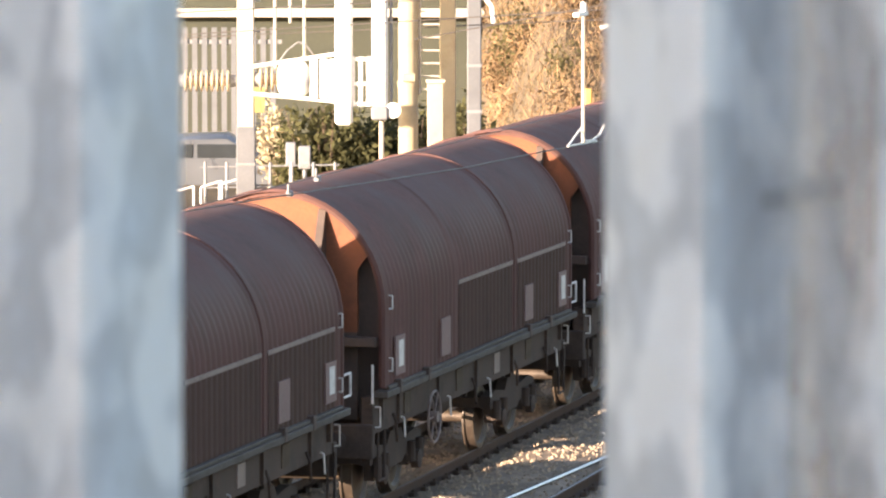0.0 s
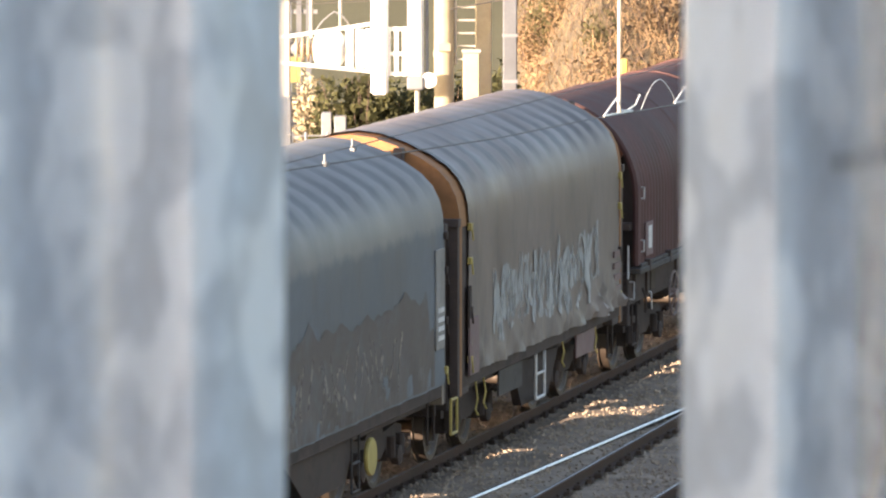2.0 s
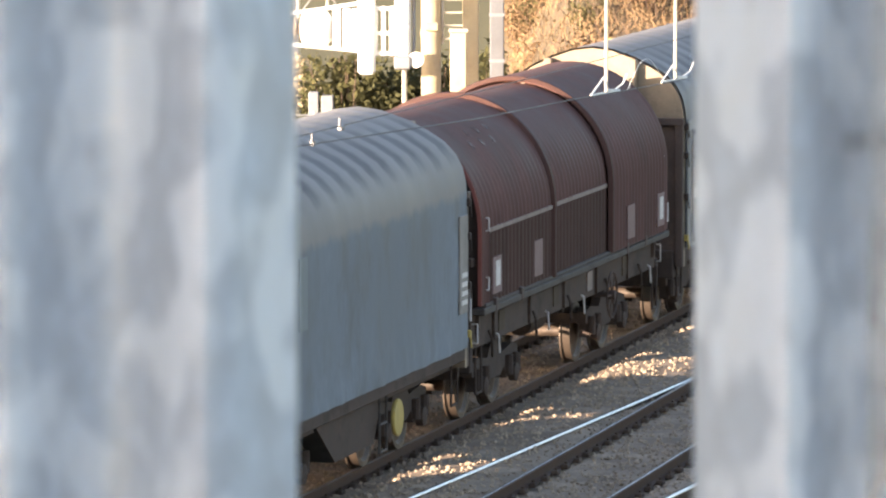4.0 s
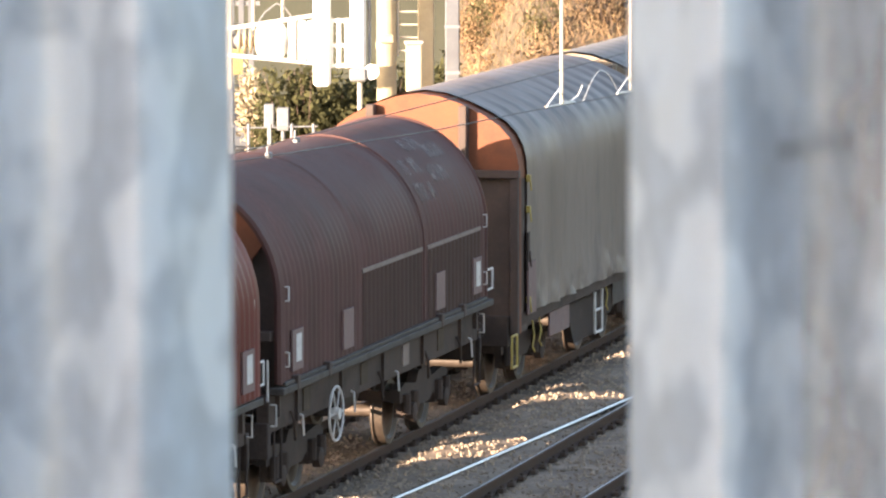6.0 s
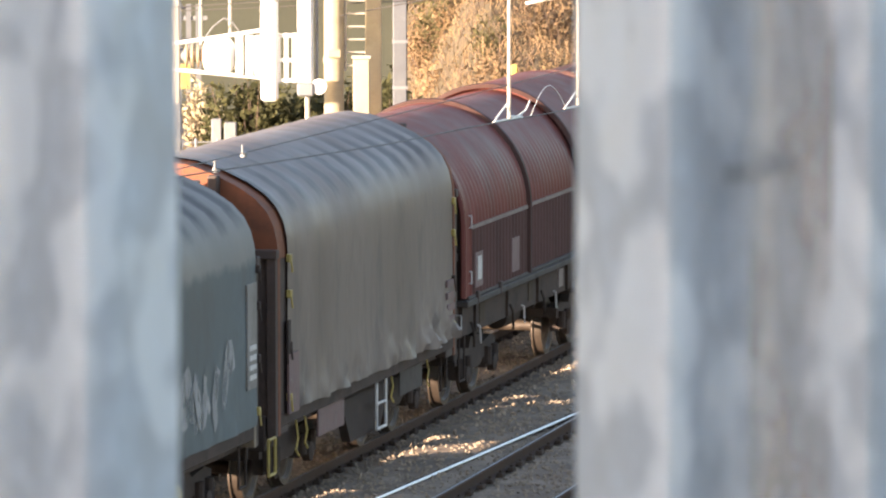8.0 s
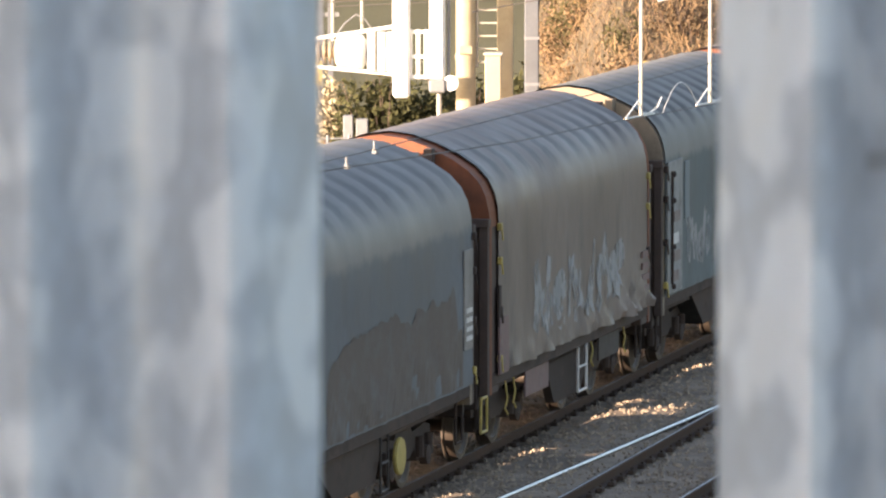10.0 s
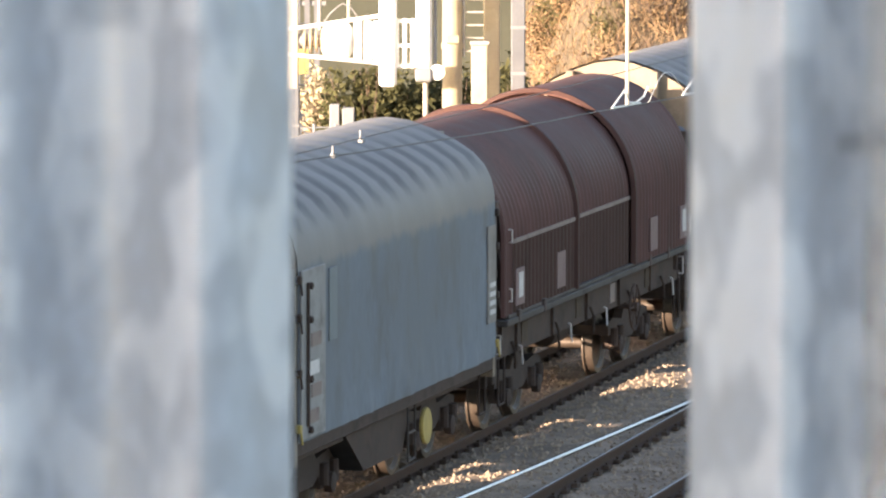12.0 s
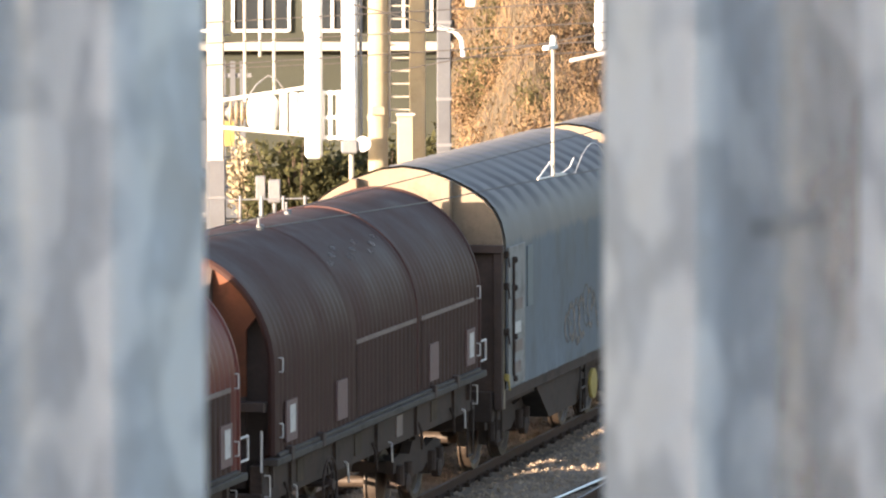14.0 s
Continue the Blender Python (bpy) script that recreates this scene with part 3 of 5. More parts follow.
    part("end_handrail", pipe(bmesh.new(), [(1.42, hl + 0.10, 1.72), (1.42, hl + 0.10, 2.08), (1.42, hl + 0.50, 2.08), (1.42, hl + 0.50, 1.80), (1.42, hl + 0.10, 1.80)], 0.017), PLATE_WHITE, w, "white square end handrail")
    part("end_handrail", pipe(bmesh.new(), [(1.38, -hl - 0.30, 1.55), (1.38, -hl - 0.30, 2.05)], 0.016), PLATE_WHITE, w, "white end handrail")
    hand_wheel(w, 1.47, 2.2 if kind == "raised" else -2.85, 1.07, 0.34, PLATE_WHITE, "dull white spoked brake hand wheel")
    for y, m_ in ((-hl + 1.7, RAIL_DUSTY), (-0.9, RAIL_DUSTY), (1.3, STRIPE), (hl - 2.2, RAIL_DUSTY)):
        tilt_plate(w, "data_plate", y, 1.36, 0.34, 0.28, m_, 1.33)
    # hoses, pins and cocks along the solebar
    for y in (-hl + 0.9, -2.4, -0.2, 2.3, hl - 1.3):
        bm = pipe(bmesh.new(), [(1.34, y, 1.30), (1.38, y + 0.02, 1.18), (1.37, y + 0.10, 0.98), (1.34, y + 0.22, 0.92)], 0.020)
        part("brake_hose", bm, UNDER, w, "black rubber brake hose")
    for y in (-hl + 1.25, -1.7, 0.6, hl - 0.7):
        part("lever", pipe(bmesh.new(), [(1.36, y, 1.22), (1.40, y, 1.20), (1.40, y + 0.05, 0.95)], 0.014), PLATE_WHITE, w, "thin white release lever")
    for y in np.arange(-hl + 1.2, hl - 0.5, 2.15):
        part("solebar_rib", B(1.32, 1.36, y - 0.035, y + 0.035, 1.14, 1.60), SOLE, w)
    return w


def tarp_outline(sag=0.0):
    pts = [(1.5, 1.27), (1.5, 1.38), (1.5, 1.5), (1.5, 1.62), (1.5, 1.75), (1.5, 1.9), (1.5, 2.05), (1.5, 2.25), (1.5, 2.5), (1.5, 2.75), (1.5, 3.0), (1.5, 3.25), (1.485, 3.46), (1.44, 3.66), (1.35, 3.84), (1.2, 4.0), (0.97, 4.15), (0.65, 4.30), (0.32, 4.41), (0.0, 4.45)]
    out = []
    for x, z in pts + [(-x, z) for x, z in pts[-2::-1]]:
        k = min(1.0, max(0.0, (z - 3.3) / 0.5))
        out.append((x - math.copysign(sag * 0.4 * k, x) if x else x, z - sag * k))
    return out


def cover_push(y, z, wrinkle, seed):
    """How far the side of a cover stands out at a place."""
    low = max(0.0, min(1.0, (2.1 - z) / 0.8))
    f = noise.noise(Vector((y * 1.6 + z * 1.1, z * 1.5, seed))) + 0.7 * noise.noise(Vector((y * 3.4 - z * 3.2, z * 2.4, seed + 9))) + 0.35 * noise.noise(Vector((y * 7.0 + z * 6.0, z * 4.0, seed + 4)))
    f += 0.9 * max(0.0, 1 - 3.5 * abs(noise.noise(Vector((y * 1.5 + z * 1.9, z * 0.9, seed + 6)))))
    if wrinkle > 0.05:  # bunched towards one end of the hem
        low *= 1 + 0.35 * max(0.0, y)
    return 0.012 * noise.noise(Vector((y * 0.8, z * 1.3, seed + 3))) + wrinkle * f * low


SLACK, TAUT = (0.065, 2.0), (0.024, 7.0)


def cover(lo, hl, wrinkle, seed, hoops):
    bm = bmesh.new()
    rows, n = [], round((hl - lo) / 0.09)
    for i in range(n + 1):
        y = lo + (hl - lo) * i / n
        u = (y - lo) / (hl - lo) * hoops
        sag = 0.014 * math.sin(math.pi * u) ** 2
        row = []
        for x, z in tarp_outline(sag):
            d = cover_push(y, z, wrinkle, seed)
            row.append((x + math.copysign(d, x), y, z + (wrinkle * 0.5 * noise.noise(Vector((y * 1.3, 0, seed))) if z < 1.3 else 0)))
        rows.append(row)
    loft(bm, rows)
    return bm


def tarp_wagon(kind, label):
    """A four-axle wagon under a hooped tarpaulin cover. kind: plated (panels at the ends) or loose (slack hem)."""
    w = thing("tarpaulin_wagon", label, "wagon", "freight train wagons")
    hl = 4.88
    loose = kind == "loose"
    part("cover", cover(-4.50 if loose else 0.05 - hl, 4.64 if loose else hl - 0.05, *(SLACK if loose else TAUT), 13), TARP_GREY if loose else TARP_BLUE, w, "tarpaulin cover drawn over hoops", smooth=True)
    o = [(x * 0.988, z - 0.03) for x, z in tarp_outline()]
    o[0] = (o[0][0], 1.0)
    o[-1] = (o[-1][0], 1.0)
    for s in (-1, 1):
        y = s * (hl - 0.04)
        if loose:
            part("end_hoop", arch_plate(s * (hl - 0.30), 0.42, outline=[(x * 0.996, z - 0.004) for x, z in o if z > 3.1]), RUST_END, w, "rusty brown steel end hoop")
            for x in (-1.36, 1.36):
                part("end_column", B(x - 0.11, x + 0.11, s * (hl - 0.30) - 0.21, s * (hl - 0.30) + 0.21, 1.0, 3.21, bev=0.012), BROWN_END, w, "dark brown steel end column")
        e = part("end_wall", arch_plate(y, 0.10, outline=o), CREAM_END if not loose else RUST_END, w, "painted steel end wall")
        # lower end is dark: shade between the wagons put into its colour
        part("end_panel", B(-1.44, 1.44, min(y + s * 0.05, y + s * 0.09), max(y + s * 0.05, y + s * 0.09), 1.0, 3.26), BROWN_END, e, "lower end panel, darkened for shade in the gap")
        part("end_lip", B(-1.5, 1.5, min(y + s * 0.05, y + s * 0.20), max(y + s * 0.05, y + s * 0.20), 3.23, 3.34, bev=0.01), BROWN_END, e)
        for x in (-0.68, 0.68):
            part("end_post", B(x - 0.06, x + 0.06, min(y + s * 0.05, y + s * 0.22), max(y + s * 0.05, y + s * 0.22), 1.0, 4.26, bev=0.012), BROWN_END if loose else CREAM_END, e)
        for x in (-1.42, 1.42):
            part("corner_post", B(x - 0.06, x + 0.06, min(y + s * 0.05, y + s * 0.16), max(y + s * 0.05, y + s * 0.16), 1.0, 3.28, bev=0.01), BROWN_END, e)
        y -= s * (0.36 if loose and s < 0 else 0.22 if loose else 0)
        for k, z in enumerate((1.45, 2.1, 2.75, 3.2)):
            bm = B(1.48, 1.55, y - 0.04, y + 0.05, z - 0.05, z + 0.05, bev=0.012)
            pipe(bm, [(1.54, y, z), (1.56, y, z - 0.18)], 0.013)
            part("latch", bm, (YELLOW if k != 1 else UNDER) if loose else (UNDER if k != 0 else YELLOW), w, "small yellow cover latch" if loose and k != 1 else "")
    for s in (-1, 1):
        part("side_sill", B(min(s * 1.30, s * 1.48), max(s * 1.30, s * 1.48), -hl, hl, 1.10, 1.28, bev=0.012), SOLE, w, "dusty side sill")
    underframe(w, hl, 0.98, 1.22, 2.95)
    if not loose:
        p = part("latch_panel", B(1.505, 1.535, -hl + 0.10, -hl + 1.15, 1.30, 3.30, bev=0.008), PANEL, w, "pale grey steel latch panel at the cover end")
        for k, z in enumerate((1.55, 1.85, 2.12, 2.45)):
            tilt_plate(p, "notice_plate", -hl + 0.62 + 0.1 * (k % 2), z, 0.42, 0.16, PLATE_WHITE if k == 2 else STRIPE, 1.54)
        for z in (1.4, 2.0, 2.7, 3.1):
            lathe_bm = lathe(bmesh.new(), [(0.042, 0), (0.042, 0.05), (0.02, 0.06)], 10, Matrix.Translation((1.53, -hl + 0.42, z)) @ TO_X)
            part("latch_knob", lathe_bm, UNDER, p)
        part("pull_rod", pipe(bmesh.new(), [(1.56, -hl + 0.30, 1.45), (1.56, -hl + 0.30, 3.15)], 0.02), UNDER, p)
        part("cover_strip", B(1.500, 1.522, -hl + 1.38, -hl + 1.72, 2.35, 3.22, bev=0.004), TARP_PALE, w, "newer pale strip sewn on the cover")
        p = part("end_strip", B(1.505, 1.53, hl - 0.55, hl - 0.12, 1.75, 3.05, bev=0.008), STRIP, w, "stained pale vertical strip at the cover end")
        for z in (1.9, 2.02, 2.14, 2.26):
            tilt_plate(p, "notice_bar", hl - 0.33, z, 0.30, 0.06, PLATE_WHITE, 1.535)
        # hopper-shaped equipment box
        bm = bmesh.new()
        o2 = [(-2.3, 1.1), (0.9, 1.1), (0.5, 0.52), (-1.35, 0.52)]
        a, b = loft(bm, [[(0.9, y, z) for y, z in o2], [(1.36, y, z) for y, z in o2]], closed=True)
        bm.faces.new(a)
        bm.faces.new(b[::-1])
        part("equipment_box", bm, SOLE, w, "trapezoid grey equipment box under the sill")
        # black sheet on the closed sloping end paints the dark of an opening
        bm = bmesh.new()
        loft(bm, [[(x, -2.30, 1.085), (x, -1.40, 0.535), (x, -1.36, 0.515)] for x in (0.91, 1.1, 1.35)])
        part("box_recess", bm, RUBBER, w, "black sheet for the dark end of the equipment box")
        lathe_bm = lathe(bmesh.new(), [(0.02, -0.03), (0.23, -0.025), (0.24, 0), (0.23, 0.025), (0.02, 0.03)], 22, Matrix.Translation((1.42, 1.45, 0.74)) @ TO_X)
        part("brake_disc", lathe_bm, YELLOW, w, "round yellow brake control disc", smooth=True)
        part("step_ladder", pipe(pipe(bmesh.new(), [(1.42, 0.55, 1.1), (1.42, 0.55, 0.4), (1.42, 0.9, 0.4), (1.42, 0.9, 1.1)], 0.018), [(1.42, 0.55, 0.75), (1.42, 0.9, 0.75)], 0.018), LEDGE, w)
    else:
        for y0, y1, z0 in ((-2.6, -1.25, 0.72), (1.87, 3.17, 0.74)):
            part("side_board", B(1.38, 1.41, y0, y1, z0, z0 + 0.42, bev=0.006), PLATE_PINK if y0 < 0 else LEDGE, w, "pale rectangular board under the sill")
        bm = bmesh.new()
        o2 = [(-1.15, 1.1), (1.80, 1.1), (1.05, 0.40), (-0.55, 0.40)]
        a, b = loft(bm, [[(1.20, y, z) for y, z in o2], [(1.32, y, z) for y, z in o2]], closed=True)
        bm.faces.new(a)
        bm.faces.new(b[::-1])
        part("equipment_box", bm, UNDER, w, "dark trapezoid equipment box under the sill")
        st_ = pipe(bmesh.new(), [(1.44, 0.40, 1.2), (1.44, 0.40, 0.46), (1.44, 0.92, 0.46), (1.44, 0.92, 1.2)], 0.022)
        pipe(st_, [(1.44, 0.40, 0.8), (1.44, 0.92, 0.8)], 0.018)
        part("step_ladder", st_, PLATE_WHITE, w, "white step ladder below the sill")
        tilt_plate(w, "notice_plate", -hl + 0.55, 1.62, 0.5, 0.75, PLATE_PINK, 1.535, "faded pinkish notice plate")
        tilt_plate(w, "lever_plate", -hl + 0.35, 2.15, 0.12, 0.55, UNDER, 1.53)
        for k in range(4):
            tilt_plate(w, "notice_bar", hl - 0.45, 1.55 + 0.17 * k, 0.45, 0.09, PLATE_PINK, 1.53)
        part("corner_step", pipe(bmesh.new(), [(1.46, -hl - 0.1, 1.0), (1.46, -hl - 0.1, 0.55), (1.46, -hl - 0.42, 0.55), (1.46, -hl - 0.42, 1.0), (1.46, -hl - 0.1, 1.0)], 0.02), YELLOW, w, "yellow corner step")
        for y, z in ((1.35, 0.72), (3.45, 0.70), (-3.3, 0.66), (-3.75, 0.62)):
            part("hanging_chain", pipe(bmesh.new(), [(1.40, y, 1.12), (1.43, y + 0.03, z + 0.22), (1.42, y - 0.05, z + 0.08), (1.44, y + 0.02, z)], 0.014), YELLOW, w, "dull yellow hanging chain end")
    return w


def graffiti(w, seed, y0, y1, z0, z1, material, n=16, fold=TAUT, kinds=(0, 0, 1, 2), wide=1.0, label="faded sprayed graffiti strokes"):
    """Unreadable sprayed strokes on a cover."""
    rnd = random.Random(seed)
    for i in range(n):
        bm = bmesh.new()
        c = y0 + (y1 - y0) * (i + 0.5) / n + rnd.uniform(-0.1, 0.1)
        h0, h1 = z0 + rnd.uniform(0, 0.25) * (z1 - z0), z1 - rnd.uniform(0, 0.4) * (z1 - z0)
        wd = wide * rnd.uniform(0.07, 0.24)
        k = rnd.choice(kinds)
        pts = []
        for j in range(9):
            f = j / 8
            if k == 0:
                pts.append((c + 0.12 * math.sin(f * 3 + i), h0 + (h1 - h0) * f))
            elif k == 1:
                a = 2 * math.pi * f * 0.85
                pts.append((c + 0.22 * math.cos(a), (h0 + h1) / 2 + 0.4 * (h1 - h0) * math.sin(a)))
            else:
                pts.append((c - 0.25 + 0.5 * f, h0 + (h1 - h0) * (0.5 + 0.4 * math.sin(f * 5 + i))))
        row_a, row_b = [], []
        for j, (y, z) in enumerate(pts):
            ya, za = pts[max(0, j - 1)]
            yb, zb = pts[min(8, j + 1)]
            d = math.hypot(yb - ya, zb - za) or 1
            ny, nz = -(zb - za) / d * wd / 2, (yb - ya) / d * wd / 2
            lift = 1.5115 + 0.0002 * i
            row_a.append((lift + cover_push(y + ny, z + nz, *fold), y + ny, z + nz))
            row_b.append((lift + cover_push(y - ny, z - nz, *fold), y - ny, z - nz))
        loft(bm, [row_a, row_b])
        part("graffiti_stroke", bm, material, w, label)


def repaint(w, **mats):
    for c in w.children_recursive:
        key = c.name.split(".")[0]
        if key in mats:
            c.material_slots[0].link = "OBJECT"
            c.material_slots[0].material = mats[key]


# centre of each wagon along the train, at 6.5 s
COIL_R = coil_wagon("raised", "red-brown coil wagon with three corrugated hoods and dark joints")
COIL_F = coil_wagon("flush", "brown corrugated coil wagon with a grey stripe and flush joints")
TARP_P = tarp_wagon("plated", "slate-grey tarpaulin wagon with a brown-grey lower side and plated end")
TARP_L = tarp_wagon("loose", "brown-grey tarpaulin wagon with a slack creased hem")
TRAIN = [(COIL_R, -5.86)]
repaint(COIL_R, hood=BROWN_RED, end_rim=BROWN_RED, lower_panel=BROWN)
TRAIN += [(COIL_F, 6.65), (TARP_P, 53.25), (TARP_L, 18.95)]


def add(src, y, label="", **mats):
    w = copy_thing(src, pose(0, y, 0))
    repaint(w, **mats)
    if label:
        tagged(w, label)
    TRAIN.append((w, y))
    return w


add(COIL_F, 113.2, hand_wheel=STRIPE, end_rim=BROWN)
add(COIL_F, 100.9, hand_wheel=STRIPE, end_rim=BROWN)
add(COIL_F, 88.45, hand_wheel=STRIPE, end_rim=BROWN)
add(COIL_F, 75.5, hand_wheel=STRIPE, end_rim=BROWN)
t1 = add(TARP_L, 63.9, "brown-grey tarpaulin wagon with pale graffiti and creased hem", end_wall=AMBER_END, end_hoop=AMBER_END)
add(COIL_R, 40.98, "dull brown coil wagon with three corrugated hoods and dark joints", hood=BROWN, end_rim=BROWN_RED, hand_wheel=SOLE, lower_panel=BROWN_LOW)
add(TARP_P, 29.25, "blue-grey tarpaulin wagon with a plated cover end")
add(TARP_L, -17.4, "grey tarpaulin wagon with a slack creased cover")
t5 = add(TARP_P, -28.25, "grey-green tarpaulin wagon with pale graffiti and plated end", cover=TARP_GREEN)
t6 = add(TARP_L, -39.0, "brown-grey tarpaulin wagon with faded graffiti and creased hem", end_post=BROWN_END)
t7 = add(TARP_P, -49.75, "slate-grey tarpaulin wagon with a brown-grey lower cover")
add(COIL_R, -61.95, "dark brown coil wagon with three corrugated hoods and dark joints", hood=BROWN, end_rim=BROWN, hand_wheel=SOLE, lower_panel=BROWN_LOW)
add(TARP_P, -73.4, "blue-grey tarpaulin wagon with a paler roof and plated end")
t8 = add(TARP_P, -84.35, "blue-grey tarpaulin wagon with a tan graffiti tag")
add(COIL_F, -96.05, "dark brown corrugated coil wagon with a grey stripe", hood=BROWN_DARK, end_rim=BROWN_DARK, hand_wheel=SOLE)
add(COIL_F, -108.5, "bright red-brown corrugated coil wagon", hood=BROWN_RED, end_rim=BROWN_RED)
add(COIL_R, -121.0)
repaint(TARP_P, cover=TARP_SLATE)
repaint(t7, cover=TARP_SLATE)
for c in t1.children:
    kind_ = c.name.split(".")[0]
    if kind_ in ("step_ladder", "equipment_box"):
        c.matrix_basis = pose(0, -0.80 if kind_ == "step_ladder" else -0.2, 0)
    if kind_ == "side_board":
        near_end = c.data.vertices[0].co.y < 0
        c.matrix_basis = pose(0, 0.17 if near_end else 0.40, 0)
        c.material_slots[0].link = "OBJECT"
        c.material_slots[0].material = LEDGE if near_end else PLATE_PINK
graffiti(t1, 3, -3.2, 3.1, 1.5, 2.7, PAINT_PALE, 52, SLACK, (0, 0, 0, 1), wide=0.9)
graffiti(TARP_P, 5, -3.4, 2.6, 1.4, 2.3, PAINT_TAN, 18, wide=0.45)
graffiti(t5, 8, -3.4, 3.6, 1.45, 2.5, PAINT_DULL, 18, wide=1.7)
graffiti(t6, 9, -2.6, 3.0, 1.5, 2.6, PAINT_DULL, 18, SLACK, (0, 1, 1, 2), wide=1.5)
graffiti(t8, 11, -0.9, 1.3, 1.4, 2.45, PAINT_TAN, 7, kinds=(1, 1, 1, 2), wide=0.55)



def film(w, y0, y1, z0, z1, seed, step=0.1):
    """A dull brown-grey area with a wavy upper edge over the lower part of a cover."""
    bm = bmesh.new()
    rows = []
    for y in np.arange(y0, y1 + 0.01, step):
        h = z1 + 0.28 * noise.noise(Vector((y * 0.9, seed, 0))) + 0.16 * noise.noise(Vector((y * 2.7, seed, 4))) + 0.05 * noise.noise(Vector((y * 8, seed, 7)))
        h -= 0.5 * max(0.0, 1 - (y - y0) / 1.2)
        h = max(z0 + 0.05, h)
        rows.append([(1.5095 + cover_push(y, z0 + (h - z0) * k / 7, *TAUT), y, z0 + (h - z0) * k / 7) for k in range(8)])
    loft(bm, rows)
    return part("stain", bm, TARP_PATCH, w, "dull brown-grey area with a wavy top")


part("paint_mark", lathe(bmesh.new(), [(0.10, 0.0), (0.13, 0.004), (0.05, 0.006)], 14, Matrix.Translation((1.05, -4.90, 3.28)) @ TO_Y @ Matrix.Rotation(math.pi, 4, "X")), PAINT_BLUE, t7, "blue sprayed mark on the end wall")
film(t7, -2.2, 4.3, 1.30, 2.5, 3.0)
film(TARP_P, -3.6, 4.3, 1.30, 2.5, 6.0)


def scuff(w, y0, y1, a0, a1, grow, seed):
    """A worn pale patch that follows the round of a hood; a0, a1: degrees up from the side."""
    bm = bmesh.new()
    rows = []
    for i in range(9):
        y = y0 + (y1 - y0) * i / 8
        row = []
        for j in range(7):
            a = radians(a0 + (a1 - a0) * j / 6 + 2.5 * noise.noise(Vector((i * 0.9, j * 0.9, seed))))
            r = HW + grow + 0.008
            row.append((r * math.cos(a), y + 0.05 * noise.noise(Vector((j * 1.1, i * 0.5, seed + 5))), SPRING + (r + 0.02) * math.sin(a)))
        rows.append(row)
    loft(bm, rows)
    return part("scuff", bm, SCUFF, w, "pale worn patch in the paint")


for k, (y0, a0) in enumerate(((2.2, 22), (2.2, 38), (3.3, 30), (3.9, 44), (3.2, 52))):
    scuff(COIL_F, y0, y0 + 0.85, a0, a0 + 10, -0.03, k)
B3 = next(w for w, y in TRAIN if abs(y + 96.05) < 0.01)
for k in range(9):
    scuff(B3, -1.35 + 0.34 * k, -1.1 + 0.34 * k, 40 + (k % 3) * 4, 43 + (k % 3) * 4, -0.05, 20 + k)
B5 = next(w for w, y in TRAIN if abs(y - 40.98) < 0.01)
for k in range(6):
    scuff(B5, -4.9 + 0.3 * k, -4.75 + 0.3 * k, 42 + (k % 2) * 8, 47 + (k % 2) * 8, 0.0, 40 + k)

# ---- background behind the train ----
def at_bg(lat, depth, z=0.0):
    x, y = bg(lat, depth)
    return pose(x, y, z, 0, 0, 13.57)


def pillar(name, lat, depth, wx, wy, z0, z1, material, label, cat, bev=0.02):
    t = thing(name, label, cat, at=at_bg(lat, depth))
    part("shaft", B(-wx / 2, wx / 2, -wy / 2, wy / 2, z0, z1, bev=bev), material, t)
    return t


m1 = pillar("mast", -4.08, 101, 0.30, 0.30, -0.4, 9, CONCRETE, "pale sunlit square mast of the overhead line", "mast")
# grey sleeve added to put the lower mast's shade into its colour
part("mast_plinth", B(-0.17, 0.17, -0.17, 0.17, -0.4, 3.20, bev=0.015), SLAT, m1, "grey sleeve added for the shade on the lower mast")
for z in (0.9, 1.7, 2.5):
    part("plinth_band", B(-0.18, 0.18, -0.18, 0.18, z, z + 0.05, bev=0.01), GREY_STEEL, m1)
for k in range(8):
    part("foot_rung", rod(bmesh.new(), (0.14, 0, 1.6 + 0.55 * k), (0.27, 0, 1.6 + 0.55 * k), 0.014), GREY_STEEL, m1)
# darker than its bands: this mast's shade is put into the colour
m2 = pillar("mast", 0.02, 110, 0.28, 0.28, -0.4, 10, SLAT, "grey steel overhead line mast, darkened for shade", "mast")
for z in (2.9, 3.8, 5.3):
    part("mast_band", B(-0.15, 0.15, -0.15, 0.15, z, z + 0.06), GREY_STEEL, m2)
pillar("weight_column", -2.30, 100, 0.31, 0.31, 3.29, 9, WHITE, "white hanging tension weight column", "weight", 0.05)
w2 = pillar("weight_column", -1.66, 100, 0.28, 0.28, 3.62, 9, WHITE, "white hanging tension weight column with a grey foot", "weight", 0.05)
part("weight_foot", B(-0.15, 0.15, -0.15, 0.15, 3.38, 3.62, bev=0.03), GREY_STEEL, w2)
part("guide_rod", rod(bmesh.new(), (0.03, 0.05, -0.3), (0.03, 0.05, 3.38), 0.045), CONCRETE, w2)
part("guide_pulley", lathe(bmesh.new(), [(0.10, -0.05), (0.14, -0.04), (0.14, 0.04), (0.10, 0.05)], 18, Matrix.Translation((0.24, -0.05, 3.55)) @ TO_Y), WHITE, w2)
part("guide_rod", rod(bmesh.new(), (0.20, 0, 3.4), (0.20, 0, 9), 0.03), GREY_STEEL, w2)
lp = pillar("ladder_post", -0.47, 104, 0.30, 0.26, -0.4, 9, POLE, "pale sunlit post with climbing rungs", "post")
